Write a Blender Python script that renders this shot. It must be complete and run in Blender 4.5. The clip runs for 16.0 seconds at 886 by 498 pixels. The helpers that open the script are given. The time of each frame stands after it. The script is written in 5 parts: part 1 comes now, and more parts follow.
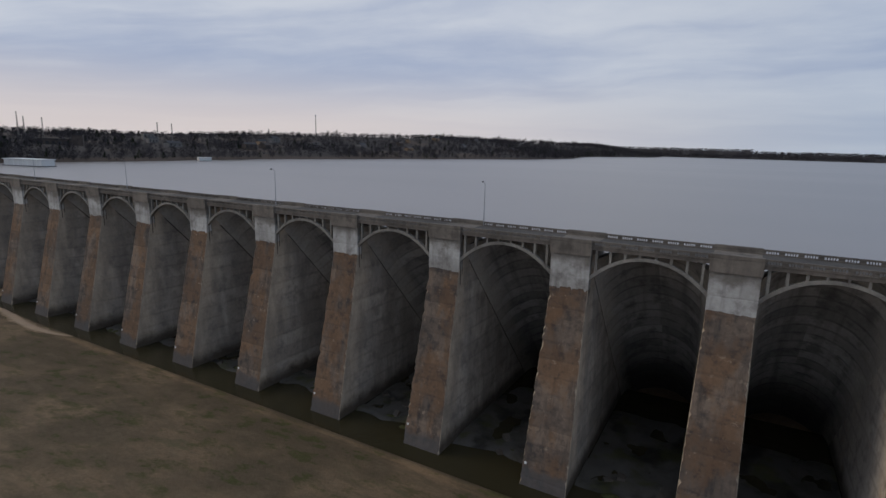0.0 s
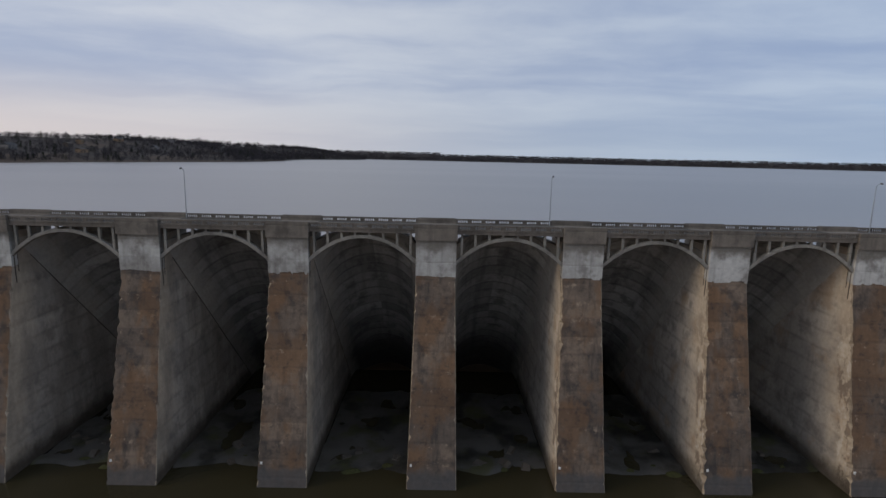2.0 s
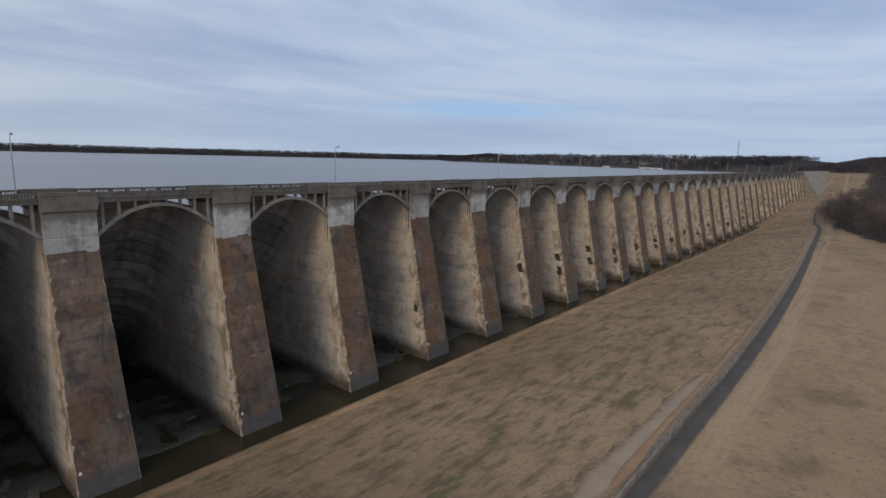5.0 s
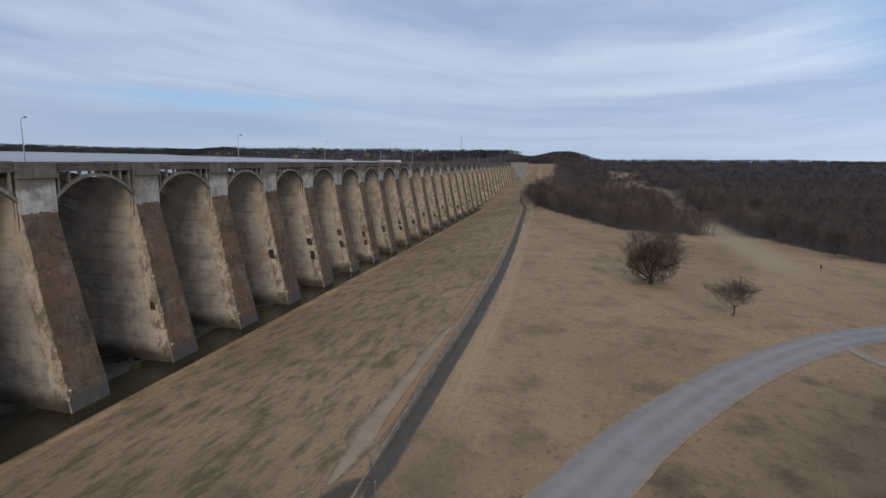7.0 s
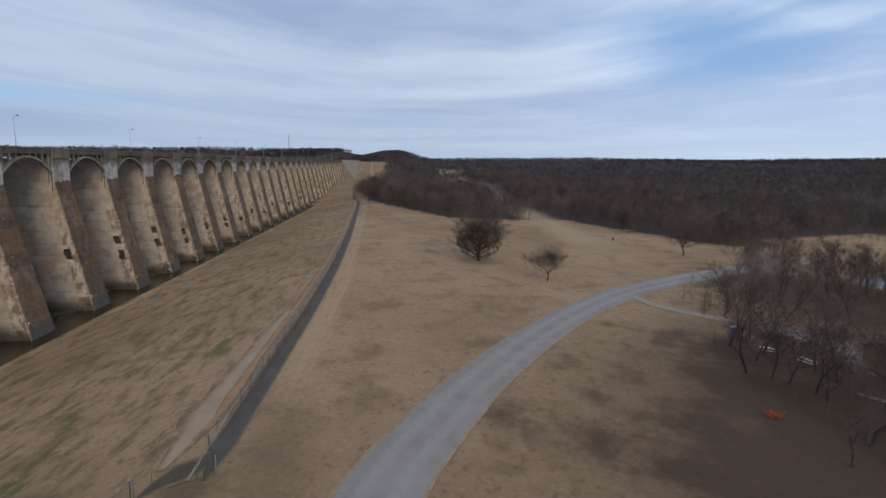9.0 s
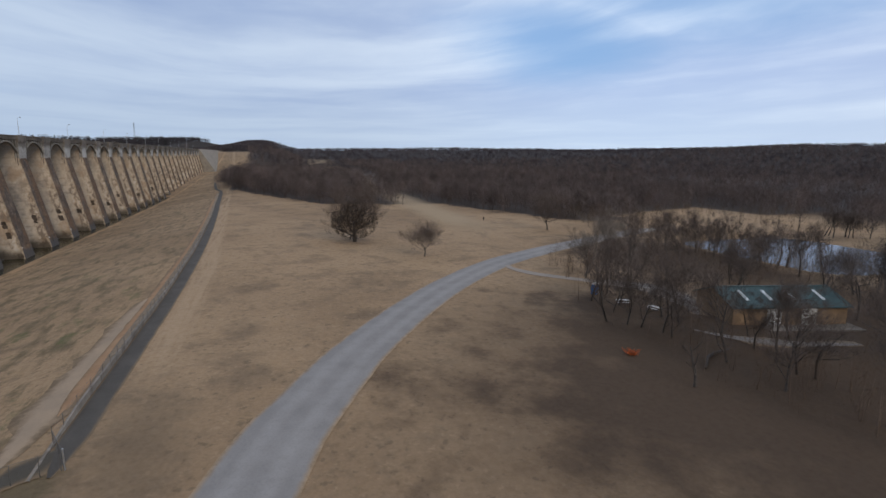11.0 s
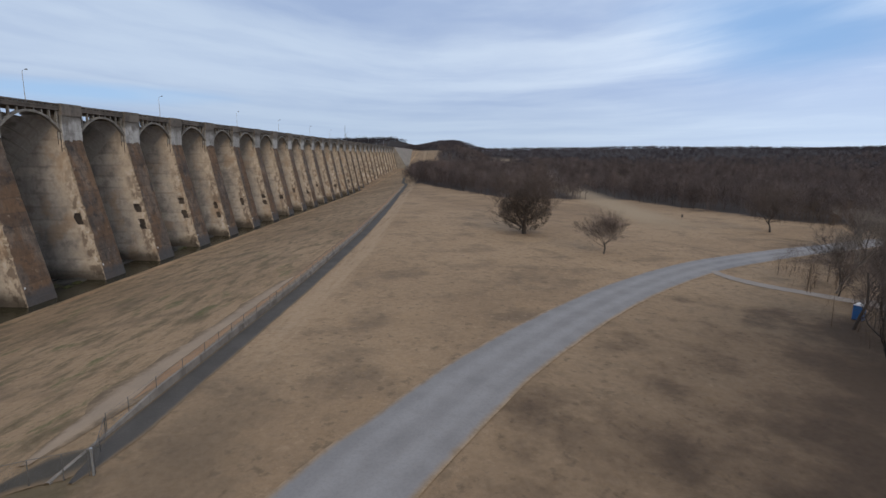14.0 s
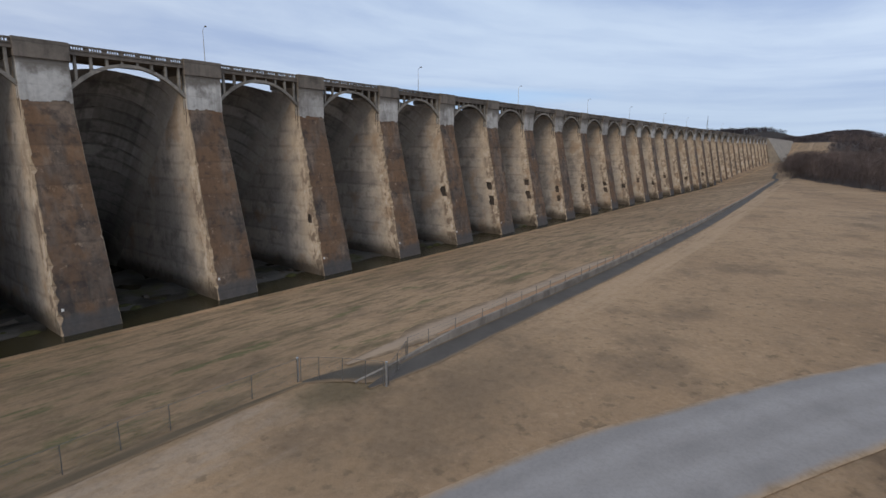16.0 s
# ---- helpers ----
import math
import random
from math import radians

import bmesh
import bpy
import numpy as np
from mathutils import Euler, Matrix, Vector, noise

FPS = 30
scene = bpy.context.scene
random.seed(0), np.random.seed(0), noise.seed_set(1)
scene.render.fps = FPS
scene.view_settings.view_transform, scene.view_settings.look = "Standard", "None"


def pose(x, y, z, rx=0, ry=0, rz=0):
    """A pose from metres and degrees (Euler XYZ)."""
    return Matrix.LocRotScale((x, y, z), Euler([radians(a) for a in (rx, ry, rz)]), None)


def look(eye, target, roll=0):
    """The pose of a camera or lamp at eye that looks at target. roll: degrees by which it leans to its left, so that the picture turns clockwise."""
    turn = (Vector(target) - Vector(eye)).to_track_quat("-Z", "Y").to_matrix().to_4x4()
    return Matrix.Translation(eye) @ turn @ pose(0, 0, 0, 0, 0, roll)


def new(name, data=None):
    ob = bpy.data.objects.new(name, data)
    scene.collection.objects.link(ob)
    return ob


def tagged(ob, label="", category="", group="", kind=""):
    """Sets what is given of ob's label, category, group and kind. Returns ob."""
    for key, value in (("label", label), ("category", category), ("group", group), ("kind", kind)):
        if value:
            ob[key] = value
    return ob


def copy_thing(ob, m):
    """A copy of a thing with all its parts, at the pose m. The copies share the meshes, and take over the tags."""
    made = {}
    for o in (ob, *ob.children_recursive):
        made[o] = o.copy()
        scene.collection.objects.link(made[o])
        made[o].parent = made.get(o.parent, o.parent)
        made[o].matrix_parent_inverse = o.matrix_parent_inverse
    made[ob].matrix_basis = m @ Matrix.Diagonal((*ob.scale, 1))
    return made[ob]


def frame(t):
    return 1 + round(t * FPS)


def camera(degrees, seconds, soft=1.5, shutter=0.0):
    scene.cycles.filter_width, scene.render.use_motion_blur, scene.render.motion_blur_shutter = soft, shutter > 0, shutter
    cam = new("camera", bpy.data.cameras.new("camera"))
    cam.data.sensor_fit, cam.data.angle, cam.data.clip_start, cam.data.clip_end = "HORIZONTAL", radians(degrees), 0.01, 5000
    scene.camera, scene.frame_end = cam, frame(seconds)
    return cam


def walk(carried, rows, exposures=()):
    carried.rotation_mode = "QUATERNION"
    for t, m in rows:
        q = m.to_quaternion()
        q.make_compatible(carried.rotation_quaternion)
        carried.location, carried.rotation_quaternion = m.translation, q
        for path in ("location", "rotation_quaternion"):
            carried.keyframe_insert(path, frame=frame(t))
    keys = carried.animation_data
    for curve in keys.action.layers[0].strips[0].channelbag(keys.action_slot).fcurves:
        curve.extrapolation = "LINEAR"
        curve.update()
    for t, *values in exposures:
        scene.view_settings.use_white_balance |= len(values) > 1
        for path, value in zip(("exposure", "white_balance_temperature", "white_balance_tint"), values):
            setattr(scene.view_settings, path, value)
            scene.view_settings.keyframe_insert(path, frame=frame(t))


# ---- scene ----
cam = camera(79.8, 16.0)
PATH = [
    (0, (0.05, -91.003, 61.076), (-0.919, -89.294, 60.701), 1.5),
    (0.5, (-0.323, -91.18, 59.857), (-1.138, -89.39, 59.496), 1.5),
    (1, (-0.232, -90.43, 58.956), (-0.798, -88.544, 58.603), 1.5),
    (1.5, (-0.434, -90.309, 58.23), (-0.715, -88.359, 57.886), 1.5),
    (2, (0.264, -90.402, 57.245), (0.284, -88.431, 56.909), 1.3),
    (2.5, (0.516, -91.134, 56.473), (0.827, -89.187, 56.14), 1.3),
    (3, (0.927, -91.705, 55.925), (1.556, -89.837, 55.586), 1.3),
    (3.5, (1.338, -92.72, 54.737), (2.229, -90.959, 54.415), 1.0),
    (4, (1.507, -93.345, 53.524), (2.659, -91.742, 53.204), 0.8),
    (4.5, (1.623, -93.863, 53.011), (2.962, -92.415, 52.68), 1.0),
    (5, (1.403, -93.103, 52.178), (2.913, -91.834, 51.843), 1.3),
    (7.5, (-0.029, -93.47, 46.989), (1.924, -93.19, 46.662), 1.1),
    (8, (-0.744, -93.826, 45.763), (1.226, -93.692, 45.443), 1.0),
    (8.5, (-1.31, -93.637, 44.666), (0.664, -93.645, 44.345), 1.0),
    (9, (-1.835, -93.591, 43.695), (0.133, -93.748, 43.374), 0.9),
    (9.5, (-2.717, -92.801, 42.794), (-0.77, -93.13, 42.476), 0.9),
    (10, (-3.621, -92.36, 41.775), (-1.707, -92.827, 41.433), 0.7),
    (12.5, (7.242, -96.135, 36.952), (9.095, -96.812, 36.626), 0.6),
    (13, (10.896, -97.467, 36.041), (12.816, -97.924, 35.712), 0.6),
    (13.5, (13.719, -98.77, 35.264), (15.676, -98.996, 34.924), 0.6),
    (14, (16.395, -99.726, 34.204), (18.364, -99.673, 33.855), 0.5),
    (14.5, (18.309, -100.313, 33.117), (20.252, -99.99, 32.765), 0.5),
    (15, (19.793, -100.907, 32.033), (21.655, -100.275, 31.668), 0.4),
    (15.5, (20.735, -101.174, 31.16), (22.472, -100.255, 30.787), 0.5),
    (16, (21.631, -101.454, 30.282), (23.182, -100.249, 29.906), 0.4),
]
walk(cam, [(t, look(eye, target, roll)) for t, eye, target, roll in PATH],
     exposures=[(0, -0.46), (2.5, -0.40), (5, -0.31), (9, -0.27), (12.5, -0.17), (14.5, -0.18), (16, -0.08)])

# ---- light: thin high overcast, low sun behind cloud on the west side ----
SUN_AZ, SUN_EL = 197.0, 26.0   # degrees, anticlockwise from +x; height over the horizon
sun_data = bpy.data.lights.new("sun", "SUN")
sun_data.energy, sun_data.angle, sun_data.color = 1.4, radians(25), (1.0, 0.88, 0.74)
sun = new("sun", sun_data)
sd = Vector((math.cos(radians(SUN_AZ)) * math.cos(radians(SUN_EL)), math.sin(radians(SUN_AZ)) * math.cos(radians(SUN_EL)), math.sin(radians(SUN_EL))))
sun.matrix_world = look(sd * 300, (0, 0, 0))


def node(tree, kind, **sets):
    n = tree.nodes.new(kind)
    for k, v in sets.items():
        if k in n.inputs:
            n.inputs[k].default_value = v
    return n


class Tree:
    """Short hand for node trees."""
    def __init__(self, tree):
        self.t = tree

    def put(self, socket, v):
        if isinstance(v, bpy.types.NodeSocket):
            self.t.links.new(v, socket)
        elif v is not None:
            if socket.type == "RGBA" and len(v) == 3:
                v = (*v, 1)
            socket.default_value = v

    def math(self, op, a, b=None, c=None, clamp=False):
        n = self.t.nodes.new("ShaderNodeMath")
        n.operation, n.use_clamp = op, clamp
        for s, v in zip(n.inputs, (a, b, c)):
            self.put(s, v)
        return n.outputs[0]

    def mix(self, fac, a, b, blend="MIX"):
        n = self.t.nodes.new("ShaderNodeMix")
        n.data_type, n.blend_type = "RGBA", blend
        self.put(n.inputs[0], fac), self.put(n.inputs[6], a), self.put(n.inputs[7], b)
        return n.outputs[2]

    def noise(self, vec, scale, detail=4, rough=0.55, lo=None, hi=None, dist=0.0):
        n = self.t.nodes.new("ShaderNodeTexNoise")
        self.put(n.inputs["Vector"], vec)
        n.inputs["Scale"].default_value, n.inputs["Detail"].default_value = scale, detail
        n.inputs["Roughness"].default_value, n.inputs["Distortion"].default_value = rough, dist
        return n.outputs[0] if lo is None else self.ramp(n.outputs[0], lo, hi)

    def ramp(self, v, lo, hi, a=0.0, b=1.0):
        n = self.t.nodes.new("ShaderNodeMapRange")
        n.interpolation_type = "SMOOTHSTEP"
        for s, x in zip(n.inputs, (v, lo, hi, a, b)):
            self.put(s, x)
        return n.outputs[0]

    def stretch(self, vec, sx, sy, sz, loc=(0, 0, 0), turn=0.0):
        n = self.t.nodes.new("ShaderNodeMapping")
        self.put(n.inputs[0], vec)
        n.inputs["Scale"].default_value, n.inputs["Location"].default_value = (sx, sy, sz), loc
        n.inputs["Rotation"].default_value = (0, 0, radians(turn))
        return n.outputs[0]

    def place(self):
        return self.t.nodes.new("ShaderNodeNewGeometry").outputs["Position"]

    def split(self, v):
        n = self.t.nodes.new("ShaderNodeSeparateXYZ")
        self.put(n.inputs[0], v)
        return n.outputs

    def join(self, x, y, z):
        n = self.t.nodes.new("ShaderNodeCombineXYZ")
        for s, v in zip(n.inputs, (x, y, z)):
            self.put(s, v)
        return n.outputs[0]

    def bump(self, height, strength=0.3, distance=0.1):
        n = self.t.nodes.new("ShaderNodeBump")
        n.inputs["Strength"].default_value, n.inputs["Distance"].default_value = strength, distance
        self.put(n.inputs["Height"], height)
        return n.outputs[0]


# ---- sky ----
world = bpy.data.worlds.new("sky")
scene.world, world.use_nodes = world, True
T = Tree(world.node_tree)
sky = world.node_tree.nodes.new("ShaderNodeTexSky")
sky.sky_type, sky.sun_disc = "NISHITA", False
sky.sun_elevation, sky.sun_rotation = radians(SUN_EL), radians(90 - SUN_AZ)
sky.air_density, sky.dust_density, sky.ozone_density = 1.0, 0.1, 3.0
way = world.node_tree.nodes.new("ShaderNodeTexCoord").outputs["Generated"]
dx, dy, dz = T.split(way)
up = T.math("MAXIMUM", dz, 0.0)
# high cloud in long east-west bands that draw together towards the horizon: soft sheets, streaks, ragged edges
level = T.math("SQRT", T.math("ADD", T.math("MULTIPLY", dx, dx), T.math("ADD", T.math("MULTIPLY", dy, dy), 0.0001)))
turn = T.math("ARCTAN2", dy, dx)
slant = T.math("DIVIDE", T.math("ABSOLUTE", dy), level)
slant = T.math("SQRT", T.math("ADD", T.math("MULTIPLY", slant, slant), 0.32))
height = T.math("DIVIDE", T.math("DIVIDE", up, level), slant)
height = T.math("DIVIDE", height, T.math("ADD", height, 0.35))
ring = T.join(turn, height, 0.0)
swirl = T.math("MULTIPLY", T.math("SUBTRACT", T.noise(T.stretch(ring, 2.2, 5.0, 1.0, (2.0, 9.0, 0)), 1.0, 3, 0.5), 0.5), 0.11)
bent = T.join(turn, T.math("ADD", height, swirl), 0.0)
sheet = T.noise(T.stretch(bent, 0.95, 6.5, 1.0, (3.1, 1.7, 0)), 1.0, 3, 0.5, 0.34, 0.64)
streak = T.noise(T.stretch(bent, 1.9, 14.0, 1.0, (1.3, 0.4, 0)), 1.0, 4, 0.5, 0.30, 0.70)
puff = T.noise(T.stretch(bent, 5.5, 19.0, 1.0, (5.2, 3.4, 0)), 1.0, 5, 0.6, 0.34, 0.70)
tone = T.math("ADD", T.math("MULTIPLY", sheet, 0.48), T.math("ADD", T.math("MULTIPLY", streak, 0.25), T.math("ADD", T.math("MULTIPLY", puff, 0.16), 0.05)))
grey = T.mix(T.ramp(tone, 0.08, 0.92), (0.49, 0.575, 0.775), (0.80, 0.855, 0.96))
low = T.ramp(up, 0.015, 0.15, 1.0, 0.0)
pink = T.math("MULTIPLY", low, T.ramp(dx, -0.80, 0.35, 1.0, 0.0))
grey = T.mix(T.math("MULTIPLY", low, 0.60), grey, (0.66, 0.73, 0.83))
grey = T.mix(T.math("MULTIPLY", pink, 0.75), grey, (0.96, 0.83, 0.79))
grey = T.mix(T.ramp(dx, -0.2, 0.9), grey, T.mix(1.0, grey, (0.88, 0.97, 1.06), "MULTIPLY"))
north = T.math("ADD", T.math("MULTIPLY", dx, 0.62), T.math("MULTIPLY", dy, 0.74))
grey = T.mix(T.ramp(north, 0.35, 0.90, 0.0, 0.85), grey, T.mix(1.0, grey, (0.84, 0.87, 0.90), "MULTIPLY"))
grey = T.mix(T.ramp(dy, -0.10, -0.65, 0.0, 1.0), grey, T.mix(1.0, grey, (1.18, 1.18, 1.17), "MULTIPLY"))


def gap(x, y, z, wide, high):
    """A hole in the cloud round a direction, wide along the horizon."""
    r = math.hypot(x, y)
    side = T.math("ADD", T.math("MULTIPLY", dx, -y / r), T.math("MULTIPLY", dy, x / r))
    rise = T.math("SUBTRACT", dz, z)
    ahead = T.ramp(T.math("ADD", T.math("MULTIPLY", dx, x / r), T.math("MULTIPLY", dy, y / r)), 0.2, 0.6)
    a, b = T.math("DIVIDE", side, wide), T.math("DIVIDE", rise, high)
    d = T.math("SQRT", T.math("ADD", T.math("MULTIPLY", a, a), T.math("MULTIPLY", b, b)))
    d = T.math("ADD", d, T.math("MULTIPLY", T.math("SUBTRACT", tone, 0.5), 0.75))
    return T.math("MULTIPLY", T.ramp(d, 0.25, 1.35, 1.0, 0.0), ahead)


clear = T.math("MULTIPLY", gap(0.87, -0.49, 0.205, 0.19, 0.070), 0.95)
clear = T.math("MAXIMUM", clear, T.math("MULTIPLY", gap(0.72, -0.69, 0.270, 0.34, 0.085), 0.85))
clear = T.math("MAXIMUM", clear, T.math("MULTIPLY", gap(0.81, 0.59, 0.090, 0.24, 0.018), 0.75))
clear = T.math("MAXIMUM", clear, T.math("MULTIPLY", T.ramp(dz, 0.30, 0.70), T.ramp(tone, 0.30, 0.65, 0.55, 0.0)))
blue = T.mix(0.65, T.mix(1.0, sky.outputs[0], (0.085, 0.085, 0.085), "MULTIPLY"), (0.36, 0.62, 1.08))
full = T.mix(clear, grey, blue)
bg = world.node_tree.nodes["Background"]
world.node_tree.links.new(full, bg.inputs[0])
bg.inputs[1].default_value = 1.0


# ---- materials ----
def material(name, rough=0.9, metal=0.0, spec=0.3):
    m = bpy.data.materials.new(name)
    m.use_nodes = True
    b = m.node_tree.nodes["Principled BSDF"]
    b.inputs["Roughness"].default_value, b.inputs["Metallic"].default_value = rough, metal
    b.inputs["Specular IOR Level"].default_value = spec
    return m, Tree(m.node_tree), b


def finish(m, T, b, color, height=None, strength=0.3, distance=0.1):
    T.put(b.inputs["Base Color"], color)
    if height is not None:
        T.put(b.inputs["Normal"], T.bump(height, strength, distance))
    return m


def simple(name, color, rough=0.7, metal=0.0, vary=0.25, scale=2.0):
    m, T, b = material(name, rough, metal)
    p = T.place()
    n = T.noise(p, scale, 5)
    dark = tuple(c * (1 - vary) for c in color)
    return finish(m, T, b, T.mix(T.ramp(n, 0.35, 0.65), dark, color), n, 0.2, 0.05)


def joints(T, z, period, width):
    """1 on thin level joints of the given period."""
    f = T.math("FRACT", T.math("DIVIDE", z, period))
    return T.ramp(T.math("ABSOLUTE", T.math("SUBTRACT", f, 0.5)), 0.5 - width / period, 0.5)


def concrete(name, pale, mid, dark, rust=0.0, rust_color=(0.17, 0.075, 0.035), drip=0.5, lift=3.05, form=0.5, tone=0.25, slope=False, tide_shade=None, wash=None, soft=0.22, edge=None, across=0.6):
    m, T, b = material(name, 0.92, 0.0, 0.2)
    p = T.place()
    x, y, z = T.split(p)
    broad = T.noise(p, 0.09, 5, 0.6)
    patchy = T.noise(p, 0.32, 6, 0.62)
    grain = T.noise(p, 1.4, 6, 0.65)
    # rain runs follow the fall of the surface
    if slope:
        fall = T.join(x, T.math("ADD", y, T.math("MULTIPLY", z, 0.93)), T.math("MULTIPLY", z, 0.05))
        run = T.noise(T.stretch(fall, 0.55, 0.55, 1.0), 1.0, 6, 0.6)
    else:
        run = T.noise(T.stretch(p, across, across, 0.045), 1.0, 6, 0.62)
    c = T.mix(T.ramp(broad, 0.34, 0.64), mid, pale)
    c = T.mix(T.math("MULTIPLY", T.ramp(patchy, 0.47, 0.68), 0.62), c, dark)
    c = T.mix(T.math("MULTIPLY", T.ramp(run, 0.46, 0.72), drip), c, dark)
    wob = T.math("ADD", z, T.math("MULTIPLY", T.noise(p, 0.35, 3), 0.5))
    if slope:
        bow = T.math("DIVIDE", T.math("SUBTRACT", T.math("FRACT", T.math("DIVIDE", x, 25.6)), 0.5), 0.36)
        bow = T.math("SQRT", T.math("MAXIMUM", T.math("SUBTRACT", 1.0, T.math("MULTIPLY", bow, bow)), 0.0))
        wob = T.math("SUBTRACT", T.math("ADD", wob, 7.5), T.math("MULTIPLY", bow, 6.28))
    if rust:
        patch = T.math("MULTIPLY", T.ramp(T.noise(T.stretch(p, 0.20, 0.20, 0.10, (5, 2, 9)), 1.0, 6, 0.62), 0.40, 0.58), rust)
        c = T.mix(patch, c, rust_color)
        c = T.mix(T.math("MULTIPLY", T.ramp(T.noise(p, 0.55, 6, 0.65), 0.50, 0.68), 0.55), c, dark)
    # each lift of concrete took its own tone
    band = m.node_tree.nodes.new("ShaderNodeTexWhiteNoise")
    band.noise_dimensions = "2D"
    T.put(band.inputs["Vector"], T.join(T.math("FLOOR", T.math("DIVIDE", wob, lift)), T.math("FLOOR", T.math("DIVIDE", T.math("ADD", x, 12.8), 25.6)), 0.0))
    c = T.mix(T.math("MULTIPLY", band.outputs[0], tone), c, dark)
    j = T.math("MULTIPLY", joints(T, wob, lift, soft), T.ramp(T.noise(p, 0.22, 3), 0.30, 0.62))
    c = T.mix(T.math("MULTIPLY", j, form), c, dark)
    if rust:
        crust = T.math("MULTIPLY", T.ramp(T.noise(p, 0.9, 6, 0.7), 0.56, 0.70), joints(T, T.math("ADD", wob, 0.5), lift, 1.1))
        c = T.mix(T.math("MULTIPLY", crust, 0.7), c, (0.36, 0.27, 0.19))
    ragged = T.math("ADD", z, T.math("MULTIPLY", T.math("SUBTRACT", patchy, 0.5), 5.0))
    if edge:   # tan crust along the outer edge of a flank
        off = T.math("ADD", T.math("ADD", y, T.math("MULTIPLY", T.math("MAXIMUM", T.math("SUBTRACT", 37.0, z), 0.0), 0.218)), T.math("MULTIPLY", T.math("SUBTRACT", patchy, 0.5), 9.0))
        c = T.mix(T.math("MULTIPLY", T.ramp(off, 0.5, 8.0, 1.0, 0.0), edge[1]), c, edge[0])
        rim = T.math("ADD", y, T.math("MULTIPLY", T.math("MAXIMUM", T.math("SUBTRACT", 37.0, z), 0.0), 0.218))
        zone = T.math("MULTIPLY", T.ramp(T.math("ADD", rim, T.math("MULTIPLY", T.math("SUBTRACT", grain, 0.5), 3.0)), 2.6, 3.8, 1.0, 0.0), T.ramp(z, 18.0, 34.0, 1.0, 0.25))
        shade_side = T.ramp(T.math("FRACT", T.math("DIVIDE", x, 25.6)), 0.49, 0.51, 1.0, 0.0)
        zone = T.math("MULTIPLY", zone, T.math("SUBTRACT", 1.0, shade_side))
        scab = T.noise(T.stretch(p, 0.5, 0.5, 0.34, (3, 1, 7)), 1.0, 5, 0.62)
        c = T.mix(T.math("MULTIPLY", zone, T.ramp(scab, 0.47, 0.56, 0.0, 0.80)), c, (0.175, 0.130, 0.100))
        c = T.mix(T.math("MULTIPLY", zone, T.ramp(scab, 0.44, 0.36, 0.0, 0.75)), c, (0.62, 0.56, 0.48))
        c = T.mix(T.math("MULTIPLY", T.ramp(T.noise(p, 0.13, 5, 0.6), 0.52, 0.66, 0.0, 0.55), T.math("SUBTRACT", 1.0, shade_side)), c, (0.36, 0.245, 0.155))
        # east flanks darkened: dark stain streaks plus their shade, put into the colour
        c = T.mix(T.math("MULTIPLY", shade_side, T.ramp(T.noise(T.stretch(p, 0.4, 0.22, 0.06), 1.0, 5, 0.6), 0.36, 0.64, 0.10, 0.55)), c, (0.175, 0.158, 0.142))
    if tide_shade:   # old water line; on the barrels, the deep bays' shade painted in
        c = T.mix(T.ramp(ragged, tide_shade[0] - tide_shade[3], tide_shade[0] + tide_shade[3], tide_shade[2], 0.0), c, tide_shade[1])
    if slope:   # darker crown, paler flanks: seepage stains, and the vault's shade put into the colour
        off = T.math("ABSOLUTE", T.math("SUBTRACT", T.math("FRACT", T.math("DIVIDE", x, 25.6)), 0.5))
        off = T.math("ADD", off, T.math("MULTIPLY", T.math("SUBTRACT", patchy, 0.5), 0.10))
        flank_tone = T.mix(T.ramp(broad, 0.34, 0.64), (0.40, 0.365, 0.32), (0.52, 0.465, 0.395))
        c = T.mix(T.ramp(off, 0.28, 0.385, 0.0, 0.80), c, flank_tone)
    if wash:   # where the whitening stops above
        c = T.mix(T.ramp(ragged, wash[0] - 1.0, wash[0] + 1.0, 0.0, wash[2]), c, wash[1])
    c = T.mix(T.math("MULTIPLY", T.ramp(grain, 0.30, 0.72), 0.35), c, T.mix(1.0, c, (0.55, 0.55, 0.55), "MULTIPLY"))
    h = T.math("ADD", T.math("MULTIPLY", grain, 0.6), T.math("MULTIPLY", j, -0.8))
    return finish(m, T, b, c, h, 0.45, 0.08)


M_FRONT = concrete("stained_concrete", (0.235, 0.172, 0.124), (0.135, 0.106, 0.084), (0.036, 0.034, 0.034), 0.70, (0.195, 0.108, 0.055), drip=0.70, form=0.22, tone=0.35, tide_shade=(4.2, (0.085, 0.082, 0.080), 0.8, 0.8), soft=0.4)
M_SIDE = concrete("pale_concrete", (0.58, 0.510, 0.432), (0.44, 0.392, 0.342), (0.190, 0.172, 0.158), drip=0.34, lift=3.4, form=0.46, tone=0.42, tide_shade=(3.9, (0.050, 0.040, 0.030), 0.88, 1.9), soft=0.55, edge=((0.64, 0.50, 0.345), 0.55), across=0.35)
# dark lower half: the shade deep in the bays, put into the colour
M_BARREL = concrete("barrel_concrete", (0.43, 0.41, 0.385), (0.32, 0.31, 0.295), (0.075, 0.074, 0.075), drip=0.45, lift=2.291, form=0.60, tone=0.55, soft=0.35, slope=True, tide_shade=(13.0, (0.030, 0.028, 0.026), 0.92, 9.0))
M_BROKEN = concrete("broken_concrete", (0.46, 0.37, 0.265), (0.32, 0.25, 0.18), (0.12, 0.095, 0.075), drip=0.2)
